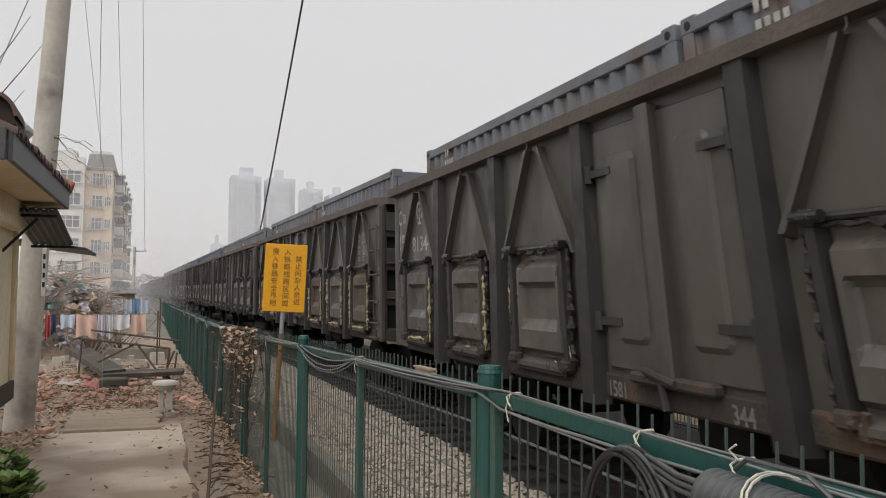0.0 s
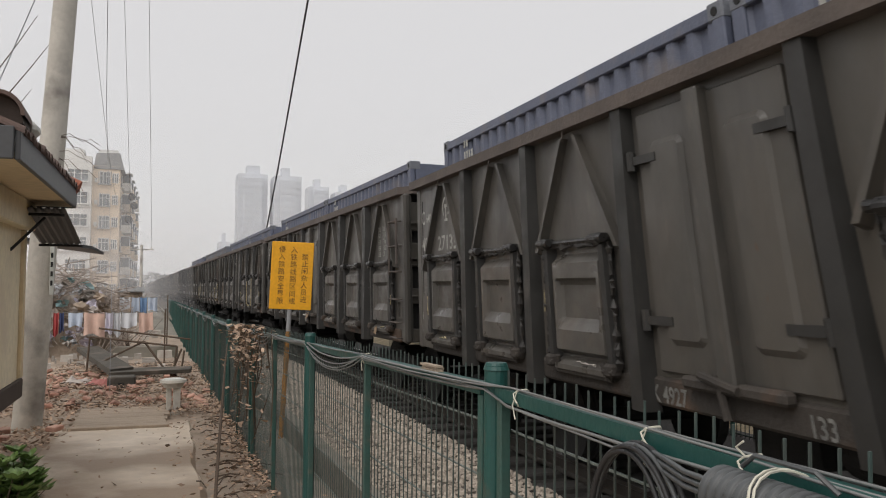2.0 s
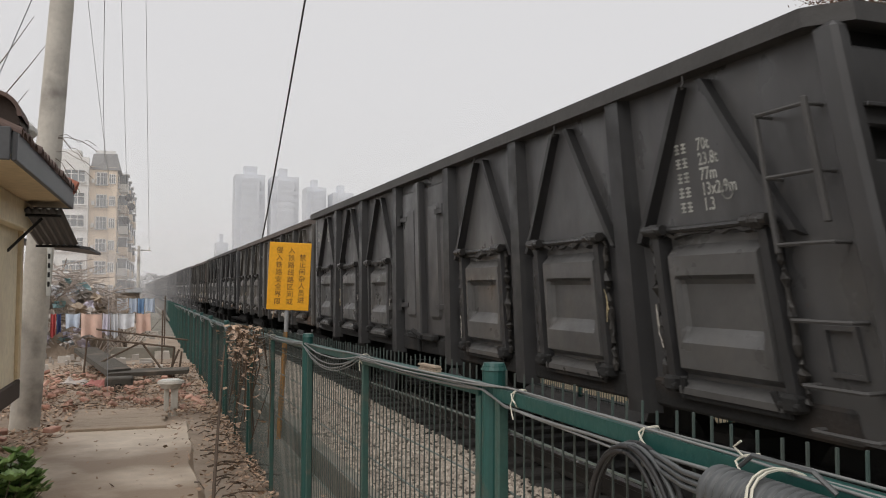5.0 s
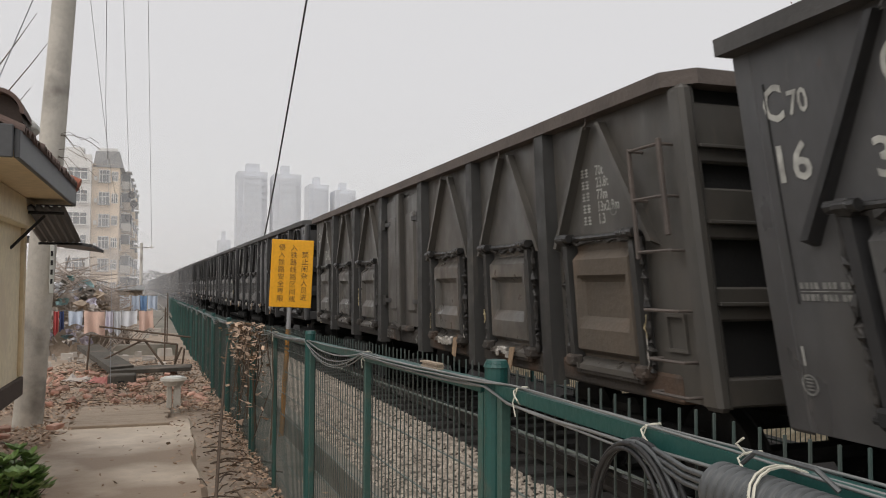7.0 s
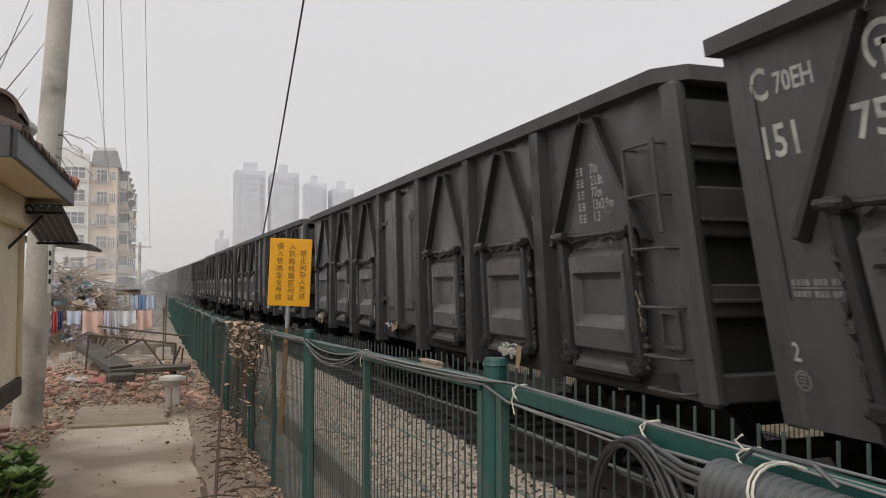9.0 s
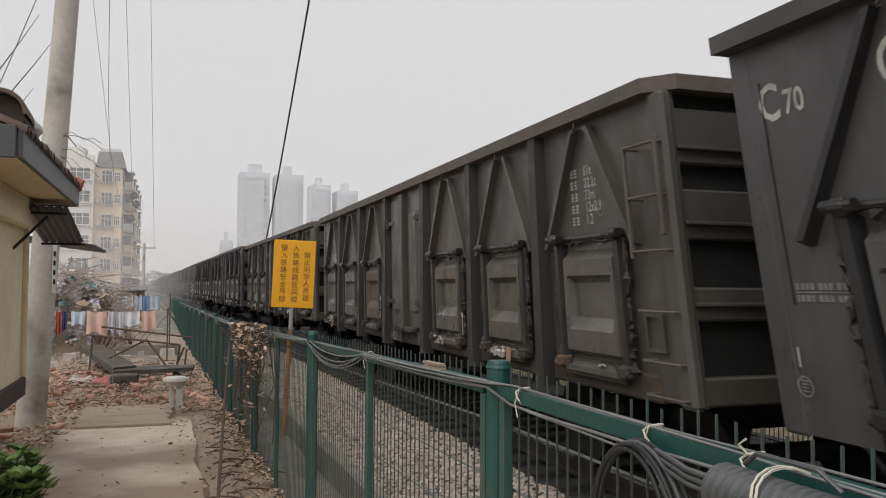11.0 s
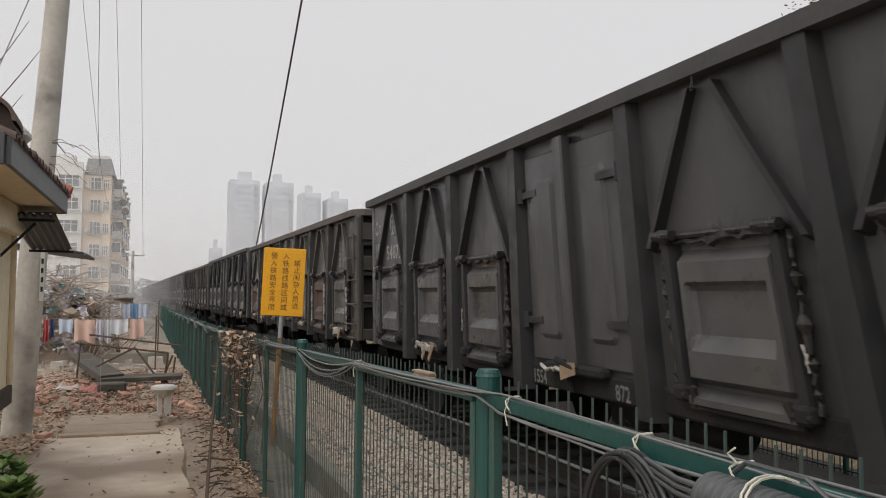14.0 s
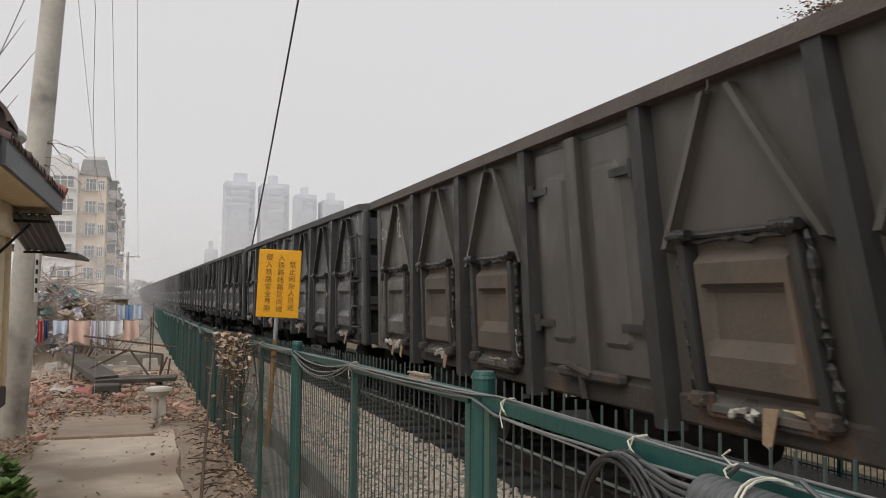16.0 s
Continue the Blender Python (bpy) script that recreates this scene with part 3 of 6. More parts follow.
        # rim, its inner edge and the sunk middle, with eased corners
        reach = {0: 0.006, 1: 0.075, 2: 0.036, 3: 0.014}
        base = -1.492
        for z, row in levels:
            for yy, col in cols:
                deep = reach[min(row, col)] if min(row, col) < 2 or (row, col) != (2, 2) else 0.044
                door.v.append((base - deep, yc + yy, z))
        nc = len(cols)
        for r in range(len(levels) - 1):
            for q in range(nc - 1):
                door.f.append((r * nc + q, (r + 1) * nc + q, (r + 1) * nc + q + 1, r * nc + q + 1))
        dob = part("drop_door", door, panel, w)
        hinge = Shape().rod((-1.55, yc - 0.54 * k, 2.095), (-1.55, yc + 0.54 * k, 2.095), 0.024)
        for sy in (-1, 1):
            yy = yc + sy * 0.475 * k
            hinge.box(-1.64, -1.49, yy - 0.075, yy + 0.075, 2.05, 2.14, 0.035).rod((-1.60, yy - 0.10, 2.10), (-1.60, yy + 0.10, 2.10), 0.034, n=10)
        part("door_hinge", hinge, M["oily"], dob, "oily black hinge bar")
        for sy in (-1, 1):
            yy = yc + sy * 0.49 * k
            part("door_strap", Shape().hull([(-1.49, yy - 0.05, 1.13), (-1.575, yy - 0.034, 1.13), (-1.575, yy + 0.034, 1.13), (-1.49, yy + 0.05, 1.13)],
                                            [(-1.49, yy - 0.05, 2.09), (-1.585, yy - 0.034, 2.09), (-1.585, yy + 0.034, 2.09), (-1.49, yy + 0.05, 2.09)]), Q, dob)
        rough_edge = np.random.default_rng(int(abs(yc) * 100) + (7 if yc > 0 else 3))
        for sy in (-1, 1):
            line = [(-1.545, yc + sy * (0.565 * k + 0.006 * rough_edge.normal()), 1.12 + 0.05 * q) for q in range(20)]
            part("door_caulk", Shape().tube(line, [0.014 + 0.012 * abs(rough_edge.normal()) for _ in line], 6), M["caulk"], dob, "ragged black door caulk")
        line = [(-1.545, yc + (q / 16 - 0.5) * 1.06 * k, 2.065 + 0.010 * rough_edge.normal()) for q in range(17)]
        part("door_caulk", Shape().tube(line, [0.010 + 0.012 * abs(rough_edge.normal()) for _ in line], 5), M["caulk"], dob, "ragged black door caulk")
        lip = [(-1.492, yc - h, 1.155), (-1.585, yc - h, 1.095), (-1.585, yc - h, 1.055), (-1.492, yc - h, 1.045)]
        part("door_lip", Shape().hull(lip, [(p[0], yc + h, p[2]) for p in lip]), panel, dob)
        latch = Shape().rod((-1.56, yc - 0.40 * k, 1.03), (-1.58, yc - 0.37 * k, 1.16), 0.022).rod((-1.56, yc + 0.40 * k, 1.03), (-1.58, yc + 0.37 * k, 1.16), 0.022).box(
            -1.57, -1.535, yc - 0.46 * k, yc + 0.46 * k, 1.02, 1.06, 0.008)
        for sy in (-1, 1):
            yy = yc + sy * 0.49 * k
            latch.box(-1.62, -1.50, yy - 0.055, yy + 0.055, 1.06, 1.16, 0.02).rod((-1.60, yy - 0.07, 1.10), (-1.60, yy + 0.07, 1.10), 0.02)
        part("door_latch", latch, sill, dob, "grimy door latch")
    # twin centre doors with tall pressed panels
    for sy in (-1, 1):
        yc = sy * 0.42 * k
        h = 0.36 * k
        d = Shape().box(-1.525, -1.48, yc - h, yc + h, 1.16, 2.96, 0.012)
        dd, ee = [], []
        for q in range(16):
            a = 2 * math.pi * (q + 0.5) / 16
            cy, cz = (1 if math.cos(a) > 0 else -1), (1 if math.sin(a) > 0 else -1)
            dd.append((-1.522, yc + cy * 0.12 + 0.08 * math.cos(a), 2.04 + cz * 0.62 + 0.08 * math.sin(a)))
            ee.append((-1.553, yc + cy * 0.12 + 0.045 * math.cos(a), 2.04 + cz * 0.62 + 0.035 * math.sin(a)))
        d.hull(dd, ee)
        cd = part("centre_door", d, P, w)
        for z in (1.50, 2.62):
            part("hinge", Shape().rod((-1.55, yc + sy * (h + 0.06), z - 0.07), (-1.55, yc + sy * (h + 0.06), z + 0.07), 0.035).box(
                -1.56, -1.52, min(yc, yc + sy * (h + 0.06)) + (0.1 if sy > 0 else 0), max(yc, yc + sy * (h + 0.06)) - (0.1 if sy < 0 else 0), z - 0.03, z + 0.03), Q, cd)
    part("door_bar", Shape().box(-1.605, -1.50, -0.08, 0.08, 1.1, 2.985 + tall, 0.015), P, w)
    part("locking_gear", Shape().box(-1.60, -1.5, -0.45, 0.45, 1.09, 1.17, 0.02).rod((-1.6, -0.1, 1.13), (-1.6, 0.24, 1.19), 0.03).rod((-1.58, 0.05, 0.95), (-1.58, 0.1, 1.2), 0.03),
         sill, w, "grimy locking gear")
    # lashing hooks under the rail
    for yc in bays:
        zt = 3.03 + tall
        part("lashing_hook", Shape().tube([(-1.585, yc, zt), (-1.588, yc, zt - 0.05), (-1.596, yc + 0.012, zt - 0.075), (-1.592, yc + 0.02, zt - 0.09), (-1.585, yc + 0.004, zt - 0.085)], 0.006, 5), rail, w)
    # weld seam near the rear corner and a card holder under the ladder
    part("weld_seam", Shape().box(-1.4955, -1.489, e - 0.235, e - 0.225, 1.62, 2.86), M["under"], w)
    ya, yb = -e + 0.30, -e + 0.52
    holder = Shape()
    for y0, y1, z0, z1 in ((ya, ya + 0.025, 1.27, 1.53), (yb - 0.025, yb, 1.27, 1.53), (ya + 0.025, yb - 0.025, 1.27, 1.295), (ya + 0.025, yb - 0.025, 1.505, 1.53)):
        holder.box(-1.515, -1.488, y0, y1, z0, z1)
    part("card_holder", holder, P, w)
    # ladder at the front end
    ya, yb = (-e + 0.04, -e + 0.44) if length < 13 else (-e + 0.24, -e + 0.62)
    lad = part("ladder", Shape().box(-1.62, -1.59, yb - 0.015, yb + 0.015, 1.9, 2.70, 0.006), rail, w, "dusty steel ladder")
    part("stile", Shape().box(-1.62, -1.59, ya - 0.02, ya + 0.02, 2.05, 2.72, 0.006), rail, lad)
    for z in (1.0, 1.22, 1.55, 1.95, 2.32, 2.68):
        part("rung", Shape().tube([(-1.48, ya, z), (-1.60, ya, z), (-1.61, ya + 0.02, z), (-1.61, yb - 0.02, z), (-1.60, yb, z), (-1.48, yb, z)], 0.012, 6), rail, lad)
    # bogies
    for sy in (-1, 1):
        yc = sy * (e - 1.93)
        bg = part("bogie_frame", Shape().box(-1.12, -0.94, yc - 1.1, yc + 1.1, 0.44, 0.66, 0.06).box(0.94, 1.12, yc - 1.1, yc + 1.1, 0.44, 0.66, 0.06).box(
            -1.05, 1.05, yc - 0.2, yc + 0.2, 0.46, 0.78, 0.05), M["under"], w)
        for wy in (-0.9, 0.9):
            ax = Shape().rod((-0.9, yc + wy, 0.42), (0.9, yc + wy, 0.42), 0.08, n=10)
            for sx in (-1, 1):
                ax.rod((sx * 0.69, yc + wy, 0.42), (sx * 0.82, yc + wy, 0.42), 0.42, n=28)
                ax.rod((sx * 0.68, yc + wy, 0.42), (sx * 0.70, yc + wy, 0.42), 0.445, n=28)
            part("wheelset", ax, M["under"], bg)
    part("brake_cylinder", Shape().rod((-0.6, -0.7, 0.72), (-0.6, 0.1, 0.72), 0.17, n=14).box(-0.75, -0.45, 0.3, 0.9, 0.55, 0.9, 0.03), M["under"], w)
    return w


def add_markings(w, length, kind, code, number, lift):
    """White stencilled markings on one side."""
    e = length / 2
    dz, size = (0.20, 0.27) if kind == "C70EH" else (lift, 0.30 if length > 13 else 0.25)

    def put(text, size, y, z, x, mat=M["marking"], wide=0.82):
        me = lettering(text, size, mat, Matrix.Translation((x, y, z)) @ SIDE @ Matrix.Diagonal((wide, 1, 1, 1)), "marking")
        part("marking", me, None, w, "stencilled white marking")

    if kind:
        put("C", size, e - 0.20, 2.55 + dz, -1.494)
        put(kind[1:], size * 0.64, e - 0.40, 2.565 + dz, -1.494)
    if code:
        put(code, size * 0.98, e - 0.20, 2.20 + 1.05 * dz, -1.494, wide=1.05 if len(code) < 3 else 0.9)
    if number:
        put(number, size * (0.94 if length > 13 else 1.0), e - (0.90 if len(number) < 5 else 0.86), 2.185 + (1.15 if dz > 0.15 else 0.6) * dz, -1.494, wide=1.05 if len(number) < 5 else 1.16)
    if number:
        put(kind + " " + code + number[:2], 0.16, 1.12, 0.955, -1.5195, M["dim_marking"])
        put(number[2:], 0.16, -0.50, 0.955, -1.5195, M["dim_marking"])
    put("2" if kind == "C70EH" else "1", 0.14, e - 0.17, 1.30, -1.4975)
    # wheel-shaped mark over the number
    s = Shape()
    yc, zc = e - 1.20, 2.70 + 0.7 * dz
    for i in range(14):
        a0, a1 = radians(-50 + i * 20), radians(-50 + (i + 1) * 20)
        q = [(r * math.cos(a), r * math.sin(a)) for a, r in ((a0, 0.10), (a0, 0.135), (a1, 0.135), (a1, 0.10))]
        s.add([(-1.495, yc - px, zc + pz) for px, pz in q], [(0, 1, 2, 3)])
    for y0, y1, z0, z1 in ((-0.06, 0.06, -0.17, -0.14), (-0.018, 0.018, -0.14, 0.03), (-0.05, 0.05, 0.0, 0.04)):
        s.add([(-1.495, yc + y0, zc + z0), (-1.495, yc + y1, zc + z0), (-1.495, yc + y1, zc + z1), (-1.495, yc + y0, zc + z1)], [(0, 1, 2, 3)])
    part("emblem", s, M["marking"], w, "white ring emblem")
    # capacity table near the ladder
    yc = -5.31 * length / 13.05 + 0.17
    loads = ("61t", "22.2t", "73m", "12x2.9", "1.2") if length < 13 else ("70t", "23.8t", "77m", "13x2.9m", "1.3")
    s, table = Shape(), Shape()
    for i, text in enumerate(loads):
        z = 2.60 - i * 0.098
        put(text, 0.115, yc - 0.10, z, -1.494)
        for q in range(2):
            y = yc + 0.13 - q * 0.07
            for zz in (0.0, 0.027, 0.054):
                table.add([(-1.495, y, z + zz), (-1.495, y - 0.05, z + zz), (-1.495, y - 0.05, z + zz + 0.012), (-1.495, y, z + zz + 0.012)], [(0, 1, 2, 3)])
            table.add([(-1.495, y - 0.018, z), (-1.495, y - 0.032, z), (-1.495, y - 0.032, z + 0.07), (-1.495, y - 0.018, z + 0.07)], [(0, 1, 2, 3)])
    tagged(part("small_marking", table, M["marking"], w, "small worn white marking bars"), kind="stuff")
    # two overhaul lines near the rear
    for i in range(2):
        y = e - 0.26
        for q in range(9):
            wd = (0.026, 0.02, 0.03)[(q * 5 + i) % 3]
            z = 1.70 - 0.062 * i
            s.add([(-1.495, y, z), (-1.495, y - wd, z), (-1.495, y - wd, z + 0.034), (-1.495, y, z + 0.034)], [(0, 1, 2, 3)])
            y -= wd + (0.03 if q in (3, 6) else 0.009)
    s.add([(-1.495, e - 0.26, 1.684), (-1.495, y, 1.684), (-1.495, y, 1.690), (-1.495, e - 0.26, 1.690)], [(0, 1, 2, 3)])
    for i in range(3):
        for q in range(3):
            y, z = -0.28 - 0.05 * q, 1.62 - 0.06 * i
            s.add([(-1.526, y, z), (-1.526, y - 0.03, z), (-1.526, y - 0.03, z + 0.02), (-1.526, y, z + 0.02)], [(0, 1, 2, 3)])
    for q in range(4):
        y, z = e - 0.235, 1.172 + 0.018 * q
        s.add([(-1.4978, y, z), (-1.4978, y + 0.05, z), (-1.4978, y + 0.05, z + 0.008), (-1.4978, y, z + 0.008)], [(0, 1, 2, 3)])
    for i in range(12):
        a0, a1 = radians(30 * i), radians(30 * i + 30)
        q = [(r * math.cos(a), r * math.sin(a)) for a, r in ((a0, 0.045), (a0, 0.056), (a1, 0.056), (a1, 0.045))]
        for yy, zz in ((yc - 0.34, 2.31), (e - 0.21, 1.20)):
            s.add([(-1.4978, yy - px, zz + pz) for px, pz in q], [(0, 1, 2, 3)])
    tagged(part("small_marking", s, M["dim_marking"], w, "small worn white marking lines"), kind="stuff")


def add_sealing(w, length, rng, mats, count):
    """Strips of foam or rag stuffed round the drop doors."""
    k = length / 13.05
    for n in range(count):
        yc = rng.choice([-5.31, -3.575, -1.845, 1.845, 3.575, 5.31]) * k
        edge = rng.integers(0, 3)
        s = Shape()
        pts = []
        m = 20
        for i in range(m + 1):
            f = i / m
            if edge < 2:
                p = (-1.575, yc + (0.565 if edge else -0.565) * k + rng.normal() * 0.012, 1.14 + 0.95 * f * rng.uniform(0.985, 1.0))
            else:
                p = (-1.575, yc + (f - 0.5) * 1.0 * k, 1.13 + rng.normal() * 0.007)
            pts.append(p)
        cut0 = rng.integers(0, 9)
        pts = pts[cut0:cut0 + rng.integers(3, 8)]
        if len(pts) < 3:
            continue
        s.tube(pts, [0.002 + (0.0045 if edge < 2 else 0.006) * abs(rng.normal()) for _ in pts], 5)
        part("sealing_strip", s, M[mats[rng.integers(0, len(mats))]], w, "ragged strip of door sealing")
        if rng.random() < 0.04:
            y, z = yc + rng.uniform(-0.45, 0.45), 1.10
            t = rng.uniform(-0.6, 0.6)
            a = [(-1.60, y - 0.04, z + 0.03), (-1.61, y + 0.05, z), (-1.64, y + 0.07 + 0.1 * t, z - 0.08), (-1.63, y - 0.01 + 0.1 * t, z - 0.10)]
            s = Shape().hull(a, [(p[0] + 0.006, p[1], p[2]) for p in a])
            part("packing_scrap", s, M["card"], w, "hanging scrap of brown packing board")


def add_scraps(w, length, rng, count):
    """Torn rags on the door lips, and boards hanging below them."""
    k = length / 13.05
    for n in range(count):
        y = rng.choice([-5.31, -3.575, -1.845, 1.845, 3.575, 5.31]) * k + rng.uniform(-0.35, 0.2)
        rag = Shape()
        m = rng.integers(5, 9)
        for q in range(m):
            yy = y + 0.045 * q
            drop = 0.02 + 0.05 * rng.random()
            zt = 1.10 + 0.018 * rng.normal()
            a = [(-1.595, yy, zt), (-1.615, yy, zt - 0.01), (-1.610, yy + 0.01, zt - drop), (-1.60, yy + 0.01, zt - drop)]
            rag.hull(a, [(px - 0.004, py + 0.05, pz + 0.01 * rng.normal()) for px, py, pz in a])
        part("snagged_rag", rag, M["cloth"], w, "torn dirty white rag")
        if rng.random() < 0.6:
            yy, lean = y - 0.10, rng.uniform(-0.08, 0.08)
            a = [(-1.60, yy - 0.05, 1.14), (-1.605, yy + 0.06, 1.13), (-1.64, yy + 0.05 + lean, 0.95), (-1.635, yy + lean, 0.92)]
            part("packing_scrap", Shape().hull(a, [(p[0] + 0.006, p[1], p[2]) for p in a]), M["card"], w, "hanging scrap of brown packing board")


def add_foam(w, length, rng, bays, i_foam):
    """Thick pale foam squeezed out round some drop doors."""
    k = length / 13.05
    for yc in bays:
        for edge in range(3):
            if rng.random() < 0.12:
                continue
            if edge < 2:
                pts = [(-1.585, yc * k + (0.57 if edge else -0.57) * k + rng.normal() * 0.006, 1.12 + 0.042 * i) for i in range(rng.integers(15, 23))]
            else:
                pts = [(-1.585, yc * k + (i / 20 - 0.5) * 1.16 * k, 1.11 + rng.normal() * 0.008) for i in range(rng.integers(16, 21))]
            part("sealing_foam", Shape().tube(pts, [0.005 + 0.010 * abs(rng.normal()) for _ in pts], 6), M["foam" if i_foam else "cloth"], w, "thick bead of pale sealing foam")


def build_container(mat, label):
    """A ribbed steel container, about 6 m long, standing on the wagon floor; its origin is the middle of its base."""
    c = thing("freight_container", label, "container", "containers in the wagons")
    h, wd, ln = 2.44, 1.22, 2.98
    part("bearer", Shape().box(-1.1, 1.1, -2.6, -2.4, -0.10, 0.02).box(-1.1, 1.1, 2.4, 2.6, -0.10, 0.02), M["under"], c, "dark timber bearers")
    for sx in (-1, 1):
        s = Shape()
        n = 22
        pts = []
        for i in range(n):
            y0 = -ln + 0.12 + i * (2 * ln - 0.24) / n
            st = (2 * ln - 0.24) / n
            pts += [(y0, 0.0), (y0 + st * 0.3, 0.0), (y0 + st * 0.45, 0.04), (y0 + st * 0.85, 0.04)]
        pts.append((ln - 0.12, 0.0))
        for y, dep in pts:
            for z in (0.14, h - 0.1):
                s.v.append((sx * (wd - 0.015 - dep), y, z))
        for i in range(len(pts) - 1):
            s.f.append((2 * i, 2 * i + 2, 2 * i + 3, 2 * i + 1))
        part("ribbed_side", s, mat, c)
        x0, x1 = sorted((sx * wd, sx * (wd - 0.07)))
        part("top_side_rail", Shape().box(x0, x1, -ln + 0.1, ln - 0.1, h - 0.11, h, 0.01), mat, c)
        part("bottom_side_rail", Shape().box(x0, x1, -ln + 0.1, ln - 0.1, 0.0, 0.15, 0.01), mat, c)
        for sy in (-1, 1):
            y0, y1 = sorted((sy * ln, sy * (ln - 0.13)))
            part("corner_post", Shape().box(x0, x1, y0, y1, 0.0, h, 0.01), mat, c)
            xa, xb = sorted((sx * (wd + 0.004), sx * (wd - 0.16)))
            ya, yb = sorted((sy * (ln + 0.004), sy * (ln - 0.17)))
            part("corner_casting", Shape().box(xa, xb, ya, yb, h - 0.115, h + 0.02, 0.012), M["grey_blue"], c)
            # no opening: a flat black disc paints the hole's dark inside
            part("lifting_hole", Shape().rod((sx * (wd + 0.002), sy * (ln - 0.085), h - 0.05), (sx * (wd + 0.008), sy * (ln - 0.085), h - 0.05), 0.035, n=10), M["under"], c)
    for sy in (-1, 1):
        y0, y1 = sorted((sy * ln, sy * (ln - 0.06)))
        part("end_panel", Shape().box(-wd + 0.08, wd - 0.08, y0, y1 - 0.0, 0.0, h - 0.02), mat, c)
    part("roof_panel", Shape().box(-wd + 0.05, wd - 0.05, -ln + 0.05, ln - 0.05, h - 0.05, h - 0.02), mat, c)
    for z, n in ((2.26, 2), (2.12, 4)):
        s = Shape()
        for i in range(n):
            y = 2.2 - i * 0.085
            s.add([(-wd - 0.001, y, z), (-wd - 0.001, y - 0.055, z), (-wd - 0.001, y - 0.055, z + 0.09), (-wd - 0.001, y, z + 0.09)], [(0, 1, 2, 3)])
        part("marking", s, M["marking"], c, "white container marking")
    return c


C64 = {1, 2, 3, 17, 18, 22, 24}
DUSTY = {0, 4, 5, 6, 7, 9, 11} | C64
MARKS = {0: ("C70", "15", "81344"), 1: ("C64K", "48", "49630"), 2: ("C64K", "49", "33511"), 3: ("C64K", "49", "27133"), 4: ("C70", "16", "6031"), 5: ("C70E", "16", "92262"),
         6: ("C70", "15", "56141"), 7: ("C70", "", "24271"), 10: ("C70", "16", "3038"), 11: ("C70E", "17", "10474"), 12: ("C70", "16", "36039"), 13: ("C70EH", "151", "7554"),
         17: ("C64K", "48", "24079"), 18: ("C64K", "49", "60587"), 19: ("C70EH", "152", "1710"), 20: ("C70EH", "152", "1742"), 21: ("C70", "15", "54872"),
         22: ("C64K", "49", "33896"), 23: ("C70E", "174", "6213")}
DOORS = {1: ((0, "rust_door"), (4, "brown_door")), 5: ((5, "brown_door"),), 11: ((4, "brown_door"),), 17: ((1, "brown_door"),), 18: ((5, "brown_door"), (4, "brown_door")), 22: ((5, "rust_door"), (2, "rust_door")), 24: ((0, "brown_door"), (1, "brown_door"), (3, "brown_door"))}
FOAM = {0: (5.31, 3.575), 1: (-5.31, -3.575, -1.845, 5.31, 3.575), 22: (-5.31, -3.575, 5.31), 21: (-5.31,), 5: (-3.575,), 6: (-5.31, 5.31)}
WAGONS, CONTAINERS = [], []
LABELS = {(True, True): "dusty brown-olive open gondola wagon with diagonal ribs", (True, False): "dusty olive-grey open gondola wagon with diagonal ribs",
          (False, False): "dark grey open gondola wagon with diagonal ribs"}


